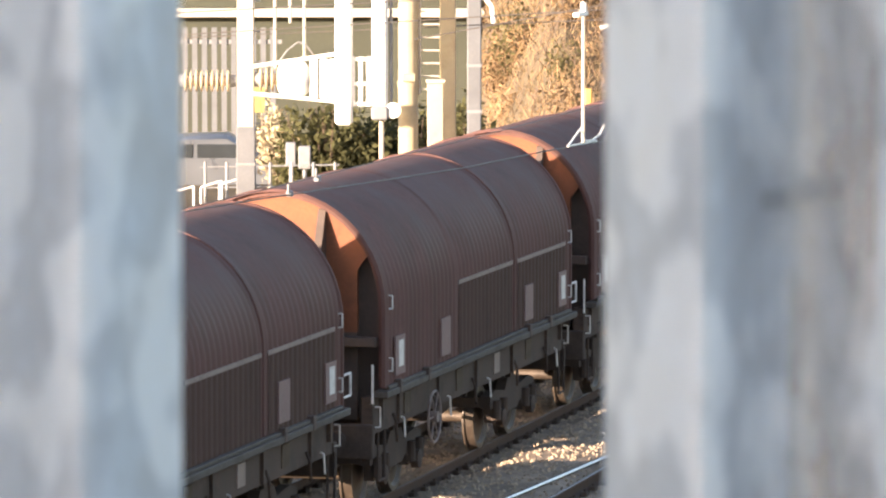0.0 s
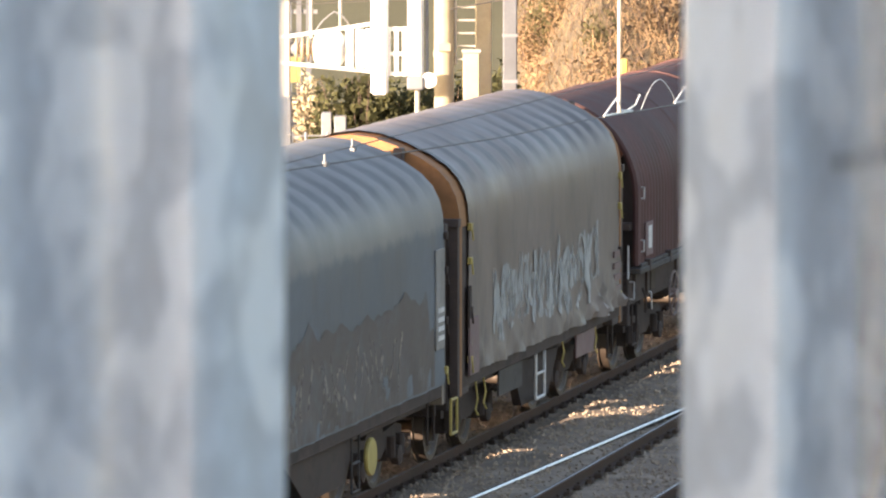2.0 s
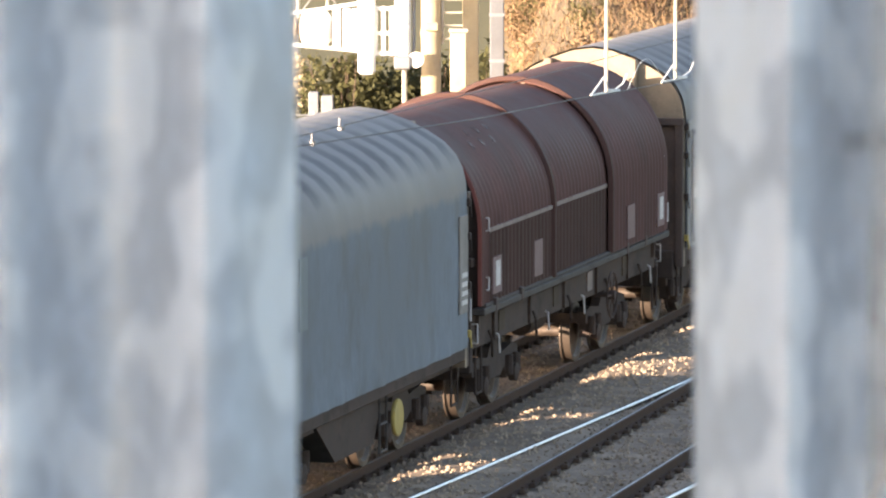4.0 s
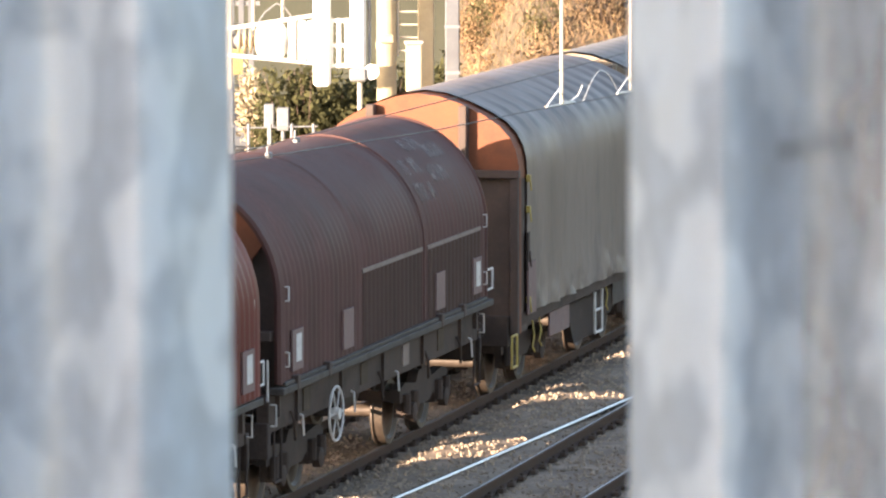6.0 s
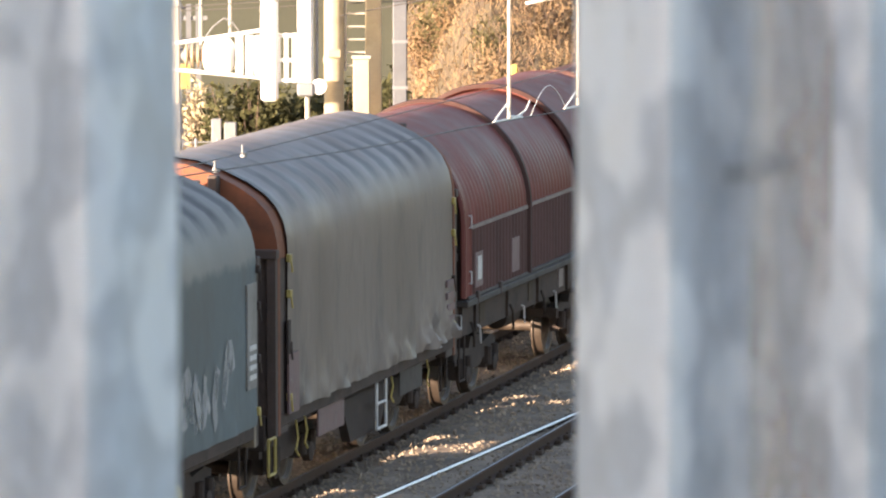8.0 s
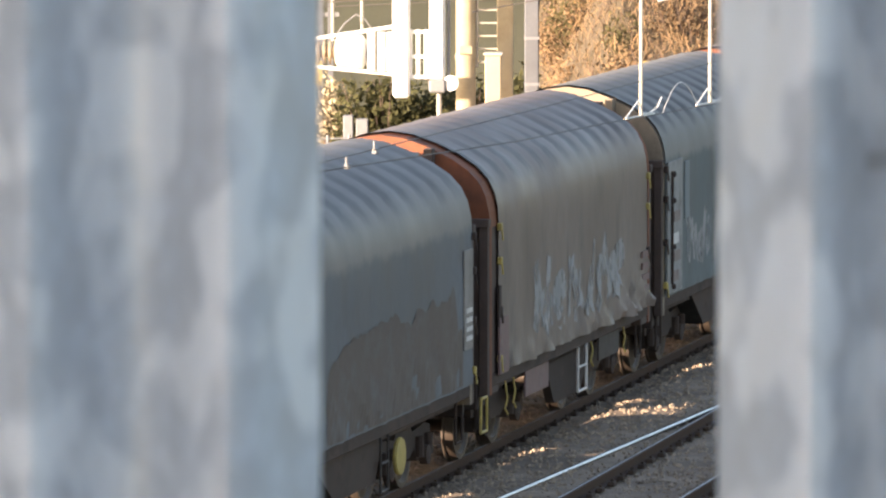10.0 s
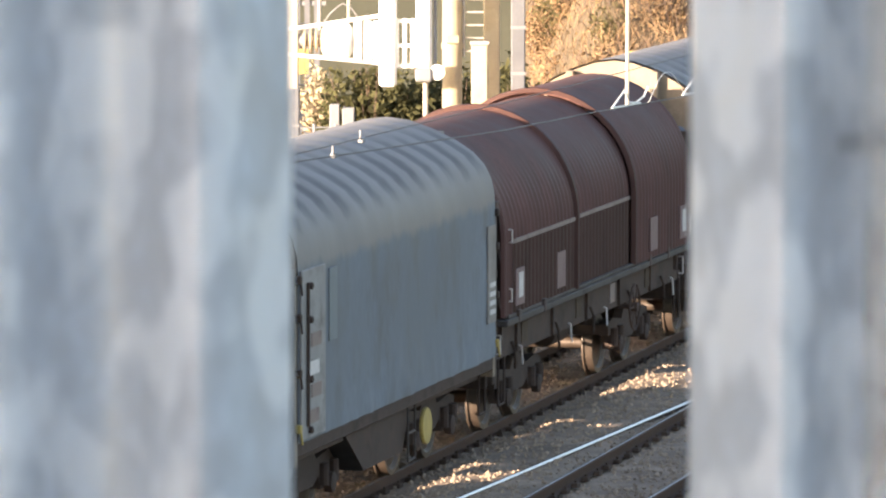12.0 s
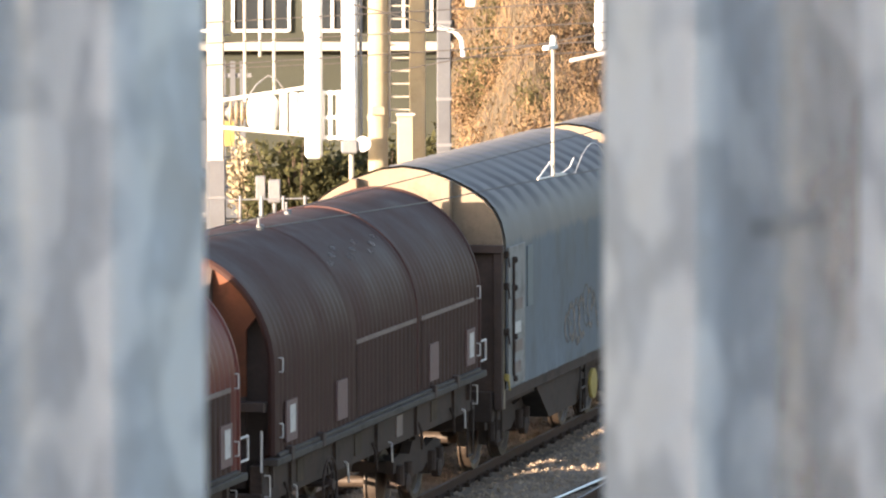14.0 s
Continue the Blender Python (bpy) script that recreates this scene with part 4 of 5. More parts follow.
part("ladder_stile", rod(bmesh.new(), (-0.52, 0, 3.6), (-0.52, 0, 9), 0.025), CONCRETE, lp)
for k in range(22):
    part("rung", rod(bmesh.new(), (-0.52, 0, 3.7 + 0.24 * k), (-0.13, 0, 3.7 + 0.24 * k), 0.018, 6), CONCRETE, lp)
cb_ = pillar("cabinet", -0.66, 99, 0.29, 0.25, -0.4, 4.10, POLE, "pale upright equipment cabinet", "cabinet")
part("cabinet_cap", B(-0.17, 0.17, -0.15, 0.15, 4.10, 4.15, bev=0.01), CONCRETE, cb_)
t = thing("pole", "thick round cream concrete pole", "pole", at=at_bg(-1.20, 104))
part("shaft", lathe(bmesh.new(), [(0.185, -0.4), (0.18, 9)], 24), POLE, t, smooth=True)
for z in (3.75, 5.1):
    part("clamp_band", lathe(bmesh.new(), [(0.20, z), (0.20, z + 0.10)], 24), POLE, t, smooth=True)
part("clamp_box", B(-0.12, 0.14, -0.28, -0.17, 3.85, 4.0, bev=0.02), POLE, t)


def insulator(name, lat, depth, z, length, label, n=9, r=0.2):
    t = thing(name, label, "insulator", at=at_bg(lat, depth, z))
    prof_ = []
    for k in range(n):
        h = length * k / n
        prof_ += [(r * 0.45, h), (r, h + length / n * 0.35), (r * 0.95, h + length / n * 0.6), (r * 0.45, h + length / n * 0.75)]
    part("insulator_shell", lathe(bmesh.new(), prof_, 18, TO_X), CERAMIC, t, smooth=True)
    part("end_cap", lathe(bmesh.new(), [(r * 0.5, -0.08), (r * 0.6, 0.0)], 14, TO_X), GREY_STEEL, t)
    part("end_cap", lathe(bmesh.new(), [(r * 0.6, length), (r * 0.5, length + 0.1)], 14, TO_X), GREY_STEEL, t)
    return t


insulator("insulator", -5.20, 101, 4.02, 0.85, "long ribbed brown ceramic insulator on the mast")
insulator("insulator", -3.86, 101, 4.05, 0.42, "short ribbed brown ceramic insulator on the mast", 4, 0.23)
t = thing("tension_wheel", "white tensioning wheel drum and frame between the masts", "tension wheel", at=at_bg(-3.0, 100))
part("drum", lathe(bmesh.new(), [(0.20, -0.35), (0.31, -0.3), (0.31, 0.12), (0.2, 0.2)], 22, Matrix.Translation((-0.12, 0.1, 4.10)) @ TO_X), WHITE, t, smooth=True)
for x0, x1 in ((0.10, 0.24), (0.28, 0.42), (0.44, 0.56)):
    part("weight_plate", B(x0, x1, -0.12, 0.12, 3.76, 4.46, bev=0.015), WHITE, t)
for a, b in (((-1.1, 4.30), (0.62, 4.56)), ((-1.1, 3.86), (0.62, 3.70))):
    part("arm", rod(bmesh.new(), (a[0], 0, a[1]), (b[0], 0, b[1]), 0.035), WHITE, t)
for xx in (0.86, 1.0, 1.14):
    part("bracket_plate", B(xx - 0.035, xx + 0.035, -0.06, 0.06, 3.62, 4.50, bev=0.01), WHITE, t)
for zz in (3.66, 4.02, 4.46):
    part("bracket_bar", B(0.82, 1.26, -0.05, 0.05, zz - 0.03, zz + 0.03, bev=0.01), WHITE, t)
for lat, z1, z2 in ((-3.52, 4.30, 9.0), (-3.0, 4.46, 9.0), (-3.25, 5.1, 9.0)):
    t = thing("hanger_rod", "thin tan vertical hanger rod", "rod", at=at_bg(lat, 100))
    part("rod", rod(bmesh.new(), (0, 0, z1), (0, 0, z2), 0.028), CONCRETE, t)
t = thing("cable_loop", "thin looped cable on the tensioning arm", "cable", at=at_bg(-3.05, 99.8))
part("cable", pipe(bmesh.new(), [(-0.45, 0, 4.35), (-0.25, 0, 4.62), (-0.05, 0, 4.78), (0.1, 0, 4.7), (0.25, 0, 4.5)], 0.014), GREY_STEEL, t)

t = thing("portal_beam", "grey steel portal beam that carries the overhead line gear", "gantry", at=at_bg(0, 100.5))
for y_ in (-0.5, 0.5):
    part("beam_chord", B(-6.5, 5.2, y_ - 0.06, y_ + 0.06, 8.7, 8.85), GREY_STEEL, t)
for k in range(14):
    part("beam_lacing", rod(bmesh.new(), (-6.4 + 0.86 * k, -0.5, 8.78), (-5.6 + 0.86 * k, 0.5, 8.78), 0.03, 6), GREY_STEEL, t)
for x_ in (-6.4, 5.1):
    part("beam_leg", B(x_ - 0.15, x_ + 0.15, -0.15, 0.15, -0.4, 8.7), GREY_STEEL, t)

# overhead wires of the next track with their drop tubes
def wire(pts, r=0.011, label="thin dark overhead line wire", mat_=None):
    t = thing("overhead_wire", label, "wire", "overhead wires")
    part("strand", pipe(bmesh.new(), pts, r, 6), mat_ or WIRE, t)
    return t


wire([(3.75, -60, 6.5), (3.75, -15.3, 5.21), (3.75, -6.5, 4.93), (3.75, -2.0, 4.84), (3.75, 0.26, 4.78), (3.75, 4.5, 4.67), (3.75, 60, 4.7)], 0.008)
wire([(3.75, -60, 5.6), (3.75, -14.8, 5.29), (3.75, -6.0, 5.25), (3.75, 30, 5.2), (3.75, 60, 5.4)], 0.0065)
for y0, z0, top in ((0.1, 4.80, 6.62), (4.45, 4.70, 9.0)):
    t = thing("drop_tube", "white painted overhead line drop tube with a bracket foot", "drop tube")
    part("tube", rod(bmesh.new(), (3.75, y0, z0), (3.75, y0, top), 0.024, 10), CONCRETE, t)
    part("foot_bracket", pipe(bmesh.new(), [(3.75, y0 - 0.9, z0 + 0.02), (3.75, y0 + 0.8, z0 - 0.02), (3.75, y0 + 0.1, z0 + 0.03), (3.75, y0 - 0.15, z0 + 0.2), (3.75, y0 - 0.9, z0 + 0.02)], 0.013), WHITE, t)
    part("registration_arm", pipe(bmesh.new(), [(3.75, y0 + 0.5, z0), (3.75, y0 + 1.0, z0 + 0.05), (3.75, y0 + 1.25, z0 + 0.16)], 0.012), WHITE, t)
    if top < 7:
        part("tube_head", box(B(3.71, 3.79, y0 - 0.45, y0 + 0.1, 6.44, 6.49), 3.72, 3.78, y0 - 0.04, y0 + 0.06, 6.49, 6.6), WHITE, t)
        arc = [(3.75, y0 + 1.3 + 2.2 * f, z0 - 0.05 + 0.34 * math.sin(math.pi * f)) for f in np.linspace(0, 1, 12)]
        part("jumper_loop", pipe(bmesh.new(), arc, 0.0045), WHITE, t)
for y0, z0 in ((-14.0, 5.19), (-12.9, 5.27)):
    t = thing("wire_clip", "small white clip on the overhead wire", "clip")
    part("clip_body", box(B(3.72, 3.78, y0 - 0.08, y0 + 0.02, z0 - 0.04, z0 + 0.02, bev=0.01), 3.742, 3.758, y0 - 0.10, y0 - 0.07, z0, z0 + 0.10), GREY_STEEL, t)
for lat0, z0, lat1, z1, d in ((-5.5, 5.75, 6, 6.35, 97), (-5.5, 5.0, 6, 5.7, 97), (-5.5, 5.35, 6, 5.95, 98), (-2.5, 6.3, 0.4, 5.55, 99), (-5.5, 4.6, 6, 5.1, 105), (-1.0, 5.0, 5, 6.1, 96)):
    a, b = bg(lat0, d), bg(lat1, d)
    wire([(*a, z0), (*b, z1)], 0.012)
t = thing("feeder_bracket", "white insulated feeder bracket", "bracket", at=at_bg(0.31, 100))
part("hook", pipe(bmesh.new(), [(-0.4, 0, 5.62), (-0.1, 0, 5.55), (0.02, 0, 5.4), (0.05, 0, 5.1)], 0.04, 8), WHITE, t)
part("insulator_body", B(0.10, 0.28, -0.1, 0.1, 5.98, 8.75, bev=0.03), WHITE, t)
t = thing("feeder_insulator", "white hanging feeder insulator", "insulator", at=at_bg(2.80, 100))
part("insulator_body", lathe(bmesh.new(), [(0.05, 5.2), (0.10, 5.25), (0.10, 5.6), (0.13, 5.65), (0.10, 5.7), (0.10, 7.0), (0.03, 7.02), (0.03, 8.75)], 14), WHITE, t, smooth=True)
part("arm", rod(bmesh.new(), (-0.55, 0, 5.02), (0.5, 0, 5.24), 0.035), WHITE, t)
pillar("lineside_box", 2.02, 98.5, 0.12, 0.12, -0.4, 4.02, YELLOW, "small yellow lineside marker post", "marker")

# lineside clutter and shrubs
t = thing("sign_board", "weathered yellow sign board on a short post", "sign", at=at_bg(-4.58, 117))
part("board", B(-0.24, 0.24, -0.02, 0.02, 2.48, 3.0, bev=0.008), YELLOW, t)
part("board_post", rod(bmesh.new(), (0, 0.04, -0.3), (0, 0.04, 2.9), 0.035), GREY_STEEL, t)
for lat, z in ((-5.06, 1.45), (-4.70, 1.50), (-5.6, 1.35)):
    t = thing("lineside_railing", "low bent white tube railing beside the tracks", "railing", at=at_bg(lat, 108.5))
    part("tube", pipe(bmesh.new(), [(-0.2, 0, -0.3), (-0.2, 0, z + 0.10), (0.2, 0, z + 0.22), (0.2, 0, -0.3)], 0.022), PLATE_WHITE, t)
for lat, w_, z0, z1 in ((-3.57, 0.20, 1.85, 2.32), (-3.30, 0.24, 1.80, 2.25)):
    t = thing("lineside_cabinet", "small pale lineside cabinet on a post", "cabinet", at=at_bg(lat, 110))
    part("cabinet_box", B(-w_ / 2, w_ / 2, -0.1, 0.1, z0, z1, bev=0.02), GREY_STEEL, t)
    part("cabinet_post", rod(bmesh.new(), (0, 0, -0.3), (0, 0, z0), 0.04), GREY_STEEL, t)
t = thing("wire_fence", "low grey post and wire fence", "fence", at=at_bg(-4.0, 109))
for k in range(7):
    part("fence_post", rod(bmesh.new(), (-1.2 + 0.42 * k, 0, -0.3), (-1.2 + 0.42 * k, 0, 2.0), 0.03), GREY_STEEL, t)
for z in (1.5, 1.9):
    part("fence_wire", rod(bmesh.new(), (-1.3, 0, z), (1.4, 0, z + 0.05), 0.015), GREY_STEEL, t)


def leaves(n, blobs, size, seed):
    """Small folded leaves in and around a set of overlapping clumps."""
    rnd = np.random.default_rng(seed)
    wts = np.array([b[3] * b[4] * b[5] for b in blobs])
    pick = rnd.choice(len(blobs), n, p=wts / wts.sum())
    bl = np.array(blobs)[pick]
    d = rnd.normal(size=(n, 3))
    d /= np.linalg.norm(d, axis=1)[:, None]
    c = bl[:, :3] + d * (rnd.random((n, 1)) ** 0.45) * bl[:, 3:6] * rnd.uniform(0.75, 1.12, (n, 1))
    u = rnd.normal(size=(n, 3))
    u /= np.linalg.norm(u, axis=1)[:, None]
    v = np.cross(u, rnd.normal(size=(n, 3)))
    v /= np.linalg.norm(v, axis=1)[:, None]
    s = size * rnd.uniform(0.5, 1.4, (n, 1))
    q = np.stack([c - u * s, c + v * s * 0.45, c + u * s, c - v * s * 0.45], 1).reshape(-1, 3)
    return q.tolist(), np.arange(4 * n).reshape(n, 4).tolist()


def shrub(name, lat, depth, blobs, n, size, material, label, seed, twigs=14):
    t = thing(name, label, "shrub", at=at_bg(lat, depth))
    rnd = random.Random(seed)
    bm = bmesh.new()
    for k in range(twigs):
        b = rnd.choice(blobs)
        tip = (b[0] + rnd.uniform(-0.8, 0.8) * b[3], b[1] + rnd.uniform(-0.8, 0.8) * b[4], b[2] + rnd.uniform(0.2, 0.95) * b[5])
        mid = (tip[0] * 0.6, tip[1] * 0.6, tip[2] * 0.55)
        rod(bm, (tip[0] * 0.15, tip[1] * 0.15, -0.4), mid, 0.035, 6, 0.025)
        rod(bm, mid, tip, 0.025, 6, 0.006)
    part("trunk", bm, TWIG, t)
    tagged(part("foliage", leaves(n, blobs, size, seed), material, t), kind="stuff")
    return t


shrub("evergreen_shrub", -2.9, 113, [(-0.6, 0, 1.7, 0.6, 0.7, 1.2), (0.2, 0, 1.9, 0.75, 0.8, 1.1), (0.9, 0.2, 1.6, 0.7, 0.8, 1.15), (0, -0.3, 1.0, 1.2, 0.8, 1.0), (-0.1, 0, 2.6, 0.4, 0.4, 0.35)], 7000, 0.085, LEAF, "dense dark green evergreen shrub", 5)
shrub("evergreen_shrub", -1.3, 114, [(-0.4, 0, 1.7, 0.7, 0.8, 1.2), (0.5, 0, 1.6, 0.8, 0.8, 1.25), (1.1, 0.1, 1.5, 0.6, 0.7, 1.2)], 6500, 0.085, LEAF, "low dark green evergreen shrub", 6)
shrub("evergreen_shrub", 0.1, 112.5, [(-0.2, 0, 1.7, 0.42, 0.5, 1.5), (0.3, 0, 1.3, 0.4, 0.5, 1.2)], 3200, 0.085, LEAF, "narrow dark green shrub beside the mast", 7)
shrub("dry_shrub", -4.05, 116, [(-0.1, 0, 1.9, 0.35, 0.5, 0.95), (0.2, 0, 1.5, 0.4, 0.5, 0.9)], 2600, 0.06, LEAF_PALE, "pale sunlit shrub with dry leaves", 8)


def bank_z(lat, depth):
    rise = max(0.0, min(1.0, (depth - 113) / 40))
    side = max(0.0, min(1.0, (lat + 0.2) / 2.0))
    return -0.4 + side * (1.2 + 14 * rise) + 0.5 * noise.noise(Vector((lat * 0.5, depth * 0.15, 1)))


bm = bmesh.new()
loft(bm, [[(*bg(lat, d), bank_z(lat, d)) for lat in np.arange(-1.0, 26.1, 0.75)] for d in np.arange(112, 176, 2.0)])
tagged(part("embankment", bm, EARTH, smooth=True), "dry grassy embankment with winter scrub", "embankment", kind="structure")


def scrub(name, n, size, material, seed, lo, hi, label, tall, lat0=0.2, lat1=9.5, far=150):
    rnd = np.random.default_rng(seed)
    lat, dep = lat0 + (lat1 - lat0) * rnd.random(n) ** 0.9, rnd.uniform(113, far, n)
    vs = np.empty((n * 4, 3))
    for i in range(n):
        cl = 0.5 + 0.5 * noise.noise(Vector((lat[i] * 0.55, dep[i] * 0.12, seed)))
        h = bank_z(lat[i], dep[i]) + rnd.uniform(lo, hi) * cl
        px, py = bg(lat[i], dep[i])
        u = np.array([rnd.normal() * (0.8 if tall else 1), rnd.normal() * 0.6, rnd.normal() if not tall else 0.9 + rnd.random()])
        u /= np.linalg.norm(u)
        v = np.cross(u, rnd.normal(size=3))
        v /= np.linalg.norm(v)
        s = size * rnd.uniform(0.5, 1.5)
        k = 0.035 if tall else 0.5
        c = np.array((px, py, h))
        vs[4 * i:4 * i + 4] = c - u * s, c + v * s * k, c + u * s, c - v * s * k
    me = (vs.tolist(), np.arange(4 * n).reshape(n, 4).tolist())
    return tagged(part(name, me, material), label, "scrub", kind="stuff")


GRASS_DRY = mat("dry grass", (0.27, 0.17, 0.09), 0.85, var=0.35, scale=0.5, fine=7, bump=0)
scrub("scrub_leaves", 34000, 0.034, LEAF_DRY, 3, 0.0, 1.6, "brown leaves of bramble scrub on the embankment", False)


def clumps(material, seed, n, count, size, label, low=0.3, high=0.9):
    """Rounded thickets of small leaves scattered over the bank."""
    rnd = random.Random(seed)
    blobs = []
    for k in range(count):
        lat, dep = 0.4 + 9.0 * rnd.random(), rnd.uniform(113.5, 148)
        r = rnd.uniform(low, high)
        blobs.append((*bg(lat, dep), bank_z(lat, dep) + 0.35 * r, r, r * 1.3, r * rnd.uniform(0.7, 1.3)))
    return tagged(part("scrub_thicket", leaves(n, blobs, size, seed), material), label, "scrub", kind="stuff")


LEAF_OLIVE = mat("olive bramble leaf", (0.105, 0.092, 0.042), 0.75, var=0.5, scale=0.6, fine=8, bump=0, spec=0.2, thin=0.3)
LEAF_RUSSET = mat("russet winter leaf", (0.18, 0.118, 0.066), 0.85, var=0.4, scale=0.6, fine=8, bump=0, spec=0.2)
clumps(LEAF_OLIVE, 21, 26000, 60, 0.06, "olive green bramble thickets on the embankment")
clumps(LEAF_RUSSET, 22, 26000, 60, 0.06, "russet winter thickets on the embankment")
clumps(GRASS_DRY, 23, 30000, 90, 0.05, "pale dry grass clumps on the embankment", 0.25, 0.6)
clumps(LEAF, 24, 12000, 22, 0.045, "dark evergreen thickets on the embankment", 0.3, 0.7)
scrub("scrub_twigs", 5000, 0.30, TWIG, 5, 0.2, 2.8, "bare brown twigs of winter scrub", True)
scrub("dry_grass", 16000, 0.24, GRASS_DRY, 6, 0.0, 0.8, "tufts of tall tan dry grass", True, 0.3, 6.5, 150)

# building, fence and car beyond the masts
t = thing("station_building", "long grey building with a pale ledge and windows", "building", at=at_bg(-6.0, 150))
part("wall", B(-14, 6.2, 0, 8, -0.4, 3.05), HOARDING, t, "dark grey-green lower wall")
part("ledge", B(-14.1, 6.3, -0.5, 0.0, 3.05, 3.28, bev=0.02), CONCRETE, t, "pale sunlit ledge")
part("wall", B(-14, 6.2, 0.3, 8, 3.28, 9.5), HOARDING, t)
for k in range(9):
    wn = part("window", B(-11 + 1.9 * k, -9.5 + 1.9 * k, 0.26, 0.30, 3.6, 5.2), GLASS, t, "dark glazed window")
    for a in (-11, -10.25, -9.5):
        part("window_bar", B(a + 1.9 * k - 0.04, a + 1.9 * k + 0.04, 0.2, 0.26, 3.55, 5.25), WHITE, wn)
    part("window_bar", B(-11 + 1.9 * k, -9.5 + 1.9 * k, 0.2, 0.26, 3.52, 3.6), WHITE, wn)
part("roof", B(-14.5, 6.7, -0.6, 8.5, 9.5, 9.8), ROOF, t)
t = thing("slatted_fence", "tall pale slatted metal fence", "fence", at=at_bg(-6.1, 138))
for k in range(14):
    part("slat", B(-2.0 + 0.24 * k, -1.87 + 0.24 * k, 0, 0.04, -0.4, 3.3), SLAT, t)
part("fence_rail", B(-2.1, 1.4, 0.04, 0.1, 2.9, 3.0), GREY_STEEL, t)


def car():
    t = thing("parked_car", "silver parked car beyond the tracks", "car", at=at_bg(-6.2, 126))
    o = [(-2.1, 0.35), (-2.15, 0.75), (-1.3, 0.92), (-0.6, 1.42), (0.7, 1.47), (1.5, 1.0), (2.1, 0.9), (2.15, 0.4)]
    bm = bmesh.new()
    rows = [[(x, yy, 0.3 + (z - 0.3) * kz) for x, z in o] for yy, kz in ((-0.85, 0.94), (-0.7, 1.0), (0.7, 1.0), (0.85, 0.94))]
    vs = loft(bm, rows, closed=True)
    bm.faces.new(vs[0])
    bm.faces.new(vs[-1][::-1])
    part("body", bm, CARPAINT, t, smooth=True)
    for a, b in (((-0.95), (-0.05)), ((0.05), (0.95))):
        part("side_window", B(a, b, -0.875, -0.84, 0.98, 1.28, bev=0.01), GLASS, t)
    for x_ in (-1.35, 1.35):
        wh = part("wheel", lathe(bmesh.new(), [(0.2, -0.1), (0.31, -0.09), (0.32, 0), (0.31, 0.09), (0.2, 0.1)], 20, Matrix.Translation((x_, -0.8, 0.05)) @ TO_Y), RUBBER, t, smooth=True)
    return t


car()

# ---- bridge and palisade fence ----
BRIDGE = pose(19.2909, -70.3258, 0, 0, 0, 13.7)
ASPHALT = mat("worn footway asphalt", (0.115, 0.118, 0.122), 0.9, var=0.25, scale=1.5, fine=60, spec=0.2)
deck = part("bridge_deck", B(-30, 30, -6.5, 1.75, 7.1, 7.95, bev=0.05), ASPHALT)
deck.matrix_basis = BRIDGE
tagged(deck, "plain asphalt footway of the bridge over the railway", "bridge", kind="structure")
# unseen wall beyond the bridge, added to keep the sun off the fence
back = part("wall_south", B(-25, -23.5, -34, 0.5, -0.4, 18.6), FACADE)
back.matrix_basis = BRIDGE
tagged(back, "unseen plain wall added to shade the fence", "wall", kind="structure")


def pale_mesh(xc, yc):
    """A rolled pale of W section with rounded folds and a split pointed top."""
    half = [(-0.0365, 0.0065), (-0.0362, 0.004), (-0.034, 0.0005), (-0.030, -0.006), (-0.0255, -0.0135), (-0.0225, -0.0170), (-0.0195, -0.018), (-0.0165, -0.0170), (-0.0130, -0.0120), (-0.008, -0.0040), (-0.004, -0.0006), (0.0, 0.0)]
    half = [(a, b if b > 0 else b * 1.45) for a, b in half]
    o = half + [(-a, b) for a, b in half[-2::-1]]
    bm = bmesh.new()
    rows = []
    for z in (7.98, 8.6, 9.2, 9.4, 9.6, 9.8, 10.2):
        rows.append([(xc + a, yc + b, z) for a, b in o] + [(xc + a * 0.96, yc + b + 0.003, z) for a, b in o[::-1]])
    rows.append([(xc + a * 0.45, yc + b, 10.42 - abs(abs(a) - 0.017) * 3) for a, b in o] + [(xc + a * 0.42, yc + b + 0.003, 10.42 - abs(abs(a) - 0.017) * 3) for a, b in o[::-1]])
    vs = loft(bm, rows, closed=True)
    bm.faces.new(vs[0])
    bm.faces.new(vs[-1][::-1])
    return bm


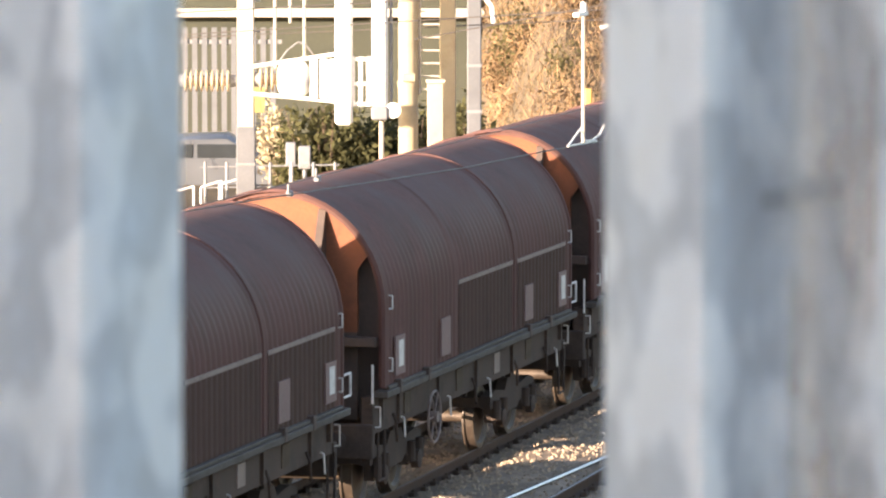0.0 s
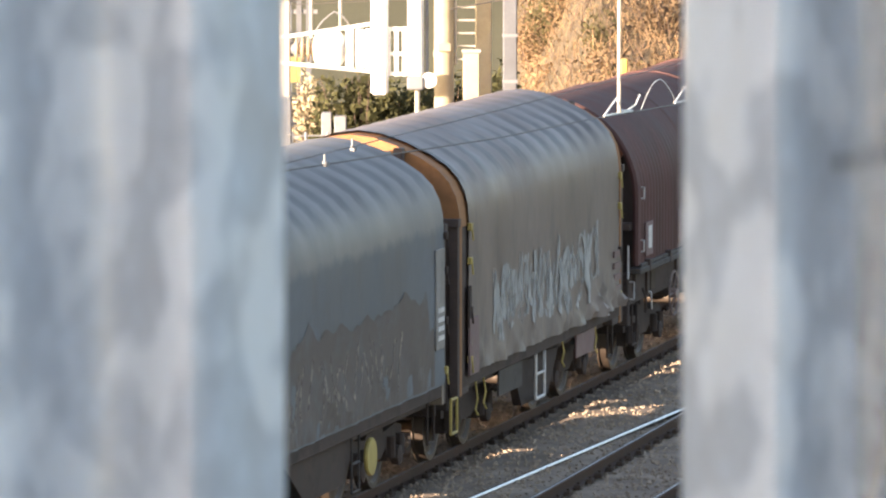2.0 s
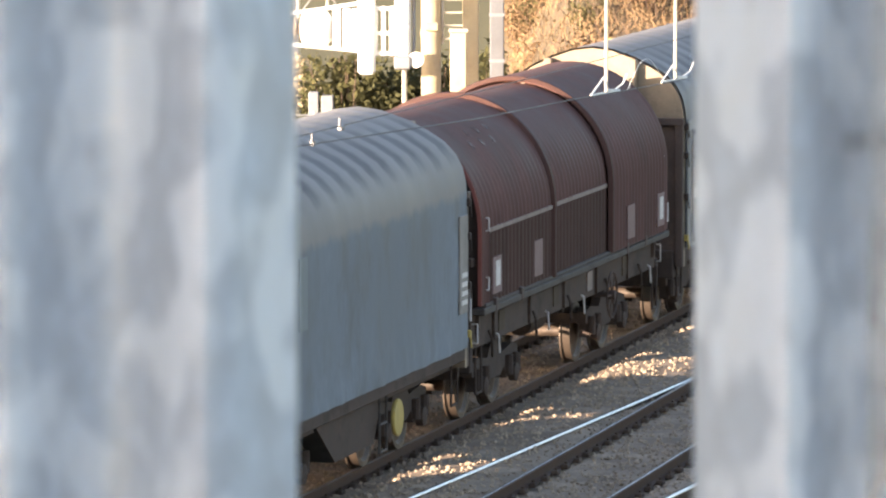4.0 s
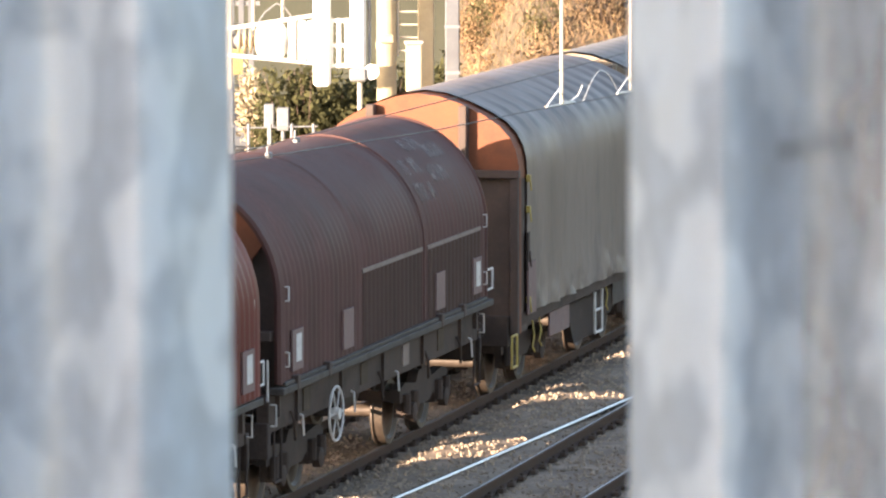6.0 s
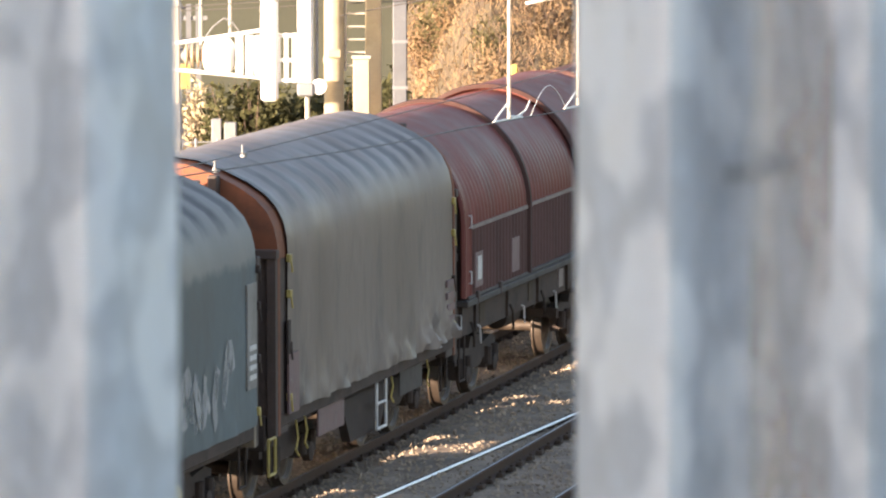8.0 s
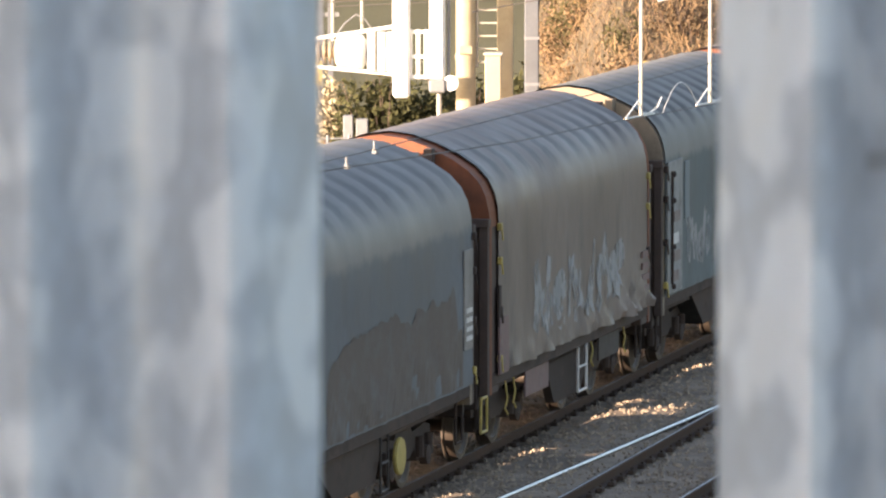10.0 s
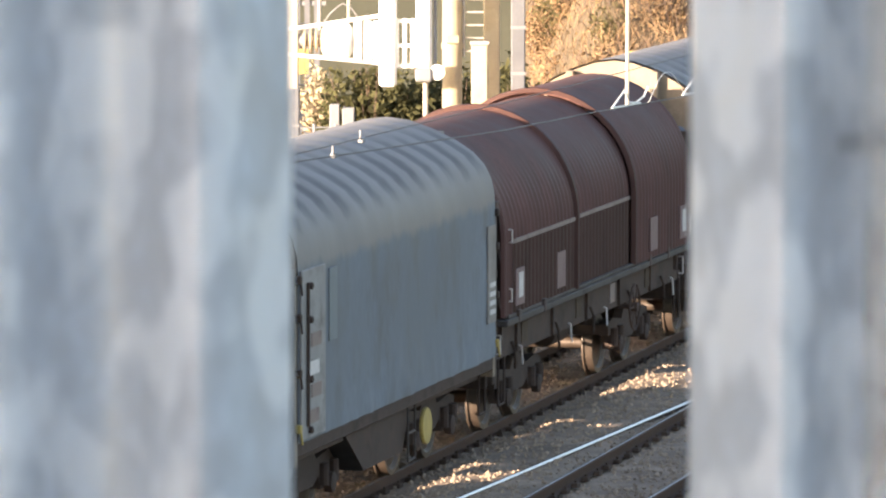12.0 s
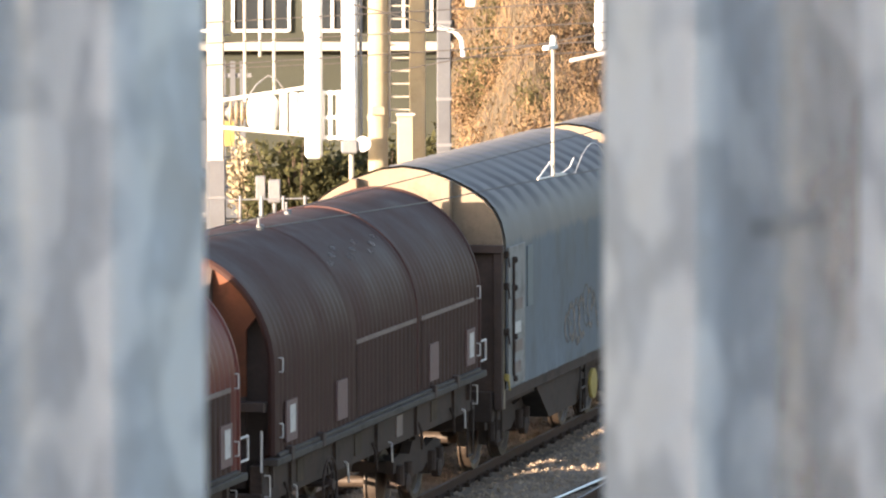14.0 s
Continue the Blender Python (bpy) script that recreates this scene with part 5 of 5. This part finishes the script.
def fence(gap_x0, gap_x1, yc):
    f = thing("palisade_fence", "galvanised steel palisade fence with mottled zinc pales", "fence", at=BRIDGE)
    pitch = gap_x1 - gap_x0 + 0.073
    c0 = gap_x0 - 0.0365
    for k in range(-9, 11):
        part("pale", pale_mesh(c0 + k * pitch, yc), GALV, f, smooth=True)
    # thin dull mark across one pale
    mark = bmesh.new()
    loft(mark, [[(c0 + pitch + u, yc - 0.0014 - 0.85 * max(0.0, abs(u) - 0.003), z + 0.0012 * math.sin(u * 300)) for u in (-0.012, -0.009, -0.006, -0.003, 0.0, 0.003, 0.006, 0.009)] for z in (9.4646, 9.4684)])
    part("smudge", mark, GALV_DULL, f, "dull dark mark across a pale")
    # patchy tan streak along one fold
    streak = bmesh.new()
    fold = ((-0.002, 0.0), (0.0, 0.0), (0.004, -0.0009), (0.008, -0.0058), (0.011, -0.0128), (0.013, -0.0174))
    loft(streak, [[(c0 + pitch + u, yc + v - 0.0007, z) for u, v in fold] for z in (8.0, 9.0, 9.4, 9.6, 10.1)])
    part("grime_streak", streak, TAN_TINT, f, "tan streak in the fold of a pale")
    for z in (8.25, 10.0):
        part("fence_rail", B(c0 - 9.4 * pitch, c0 + 10.4 * pitch, yc + 0.012, yc + 0.06, z, z + 0.05, bev=0.004), GALV, f)
    for k in (-9.4, 10.4):
        part("post", B(c0 + k * pitch - 0.03, c0 + k * pitch + 0.03, yc + 0.06, yc + 0.13, 7.9, 10.3, bev=0.004), GALV, f)
    return f


fence(-0.0404, 0.0395, 1.12)


# ---- what moves ----
def motions():
    for w, yc in TRAIN:
        walk(w, [(t, pose(0, yc + 12.908 * (t - 6.5) - 0.00778 * (t - 6.5) ** 2, 0)) for t in (0.0, 3.5, 7.0, 10.5, 14.0)])
    first = WHEELS[0]
    rows = []
    for k in range(0, 421):
        t = k / 30
        rows.append((t, pose(0, 0, 0, -math.degrees((12.908 * t) / 0.462) % 360, 0, 0)))
    walk(first, rows)
    act = first.animation_data
    for o in bpy.data.objects:
        if o.data == first.data and o != first:
            o.rotation_mode = "QUATERNION"
            o.animation_data_create()
            o.animation_data.action = act.action
            o.animation_data.action_slot = act.action_slot


motions()
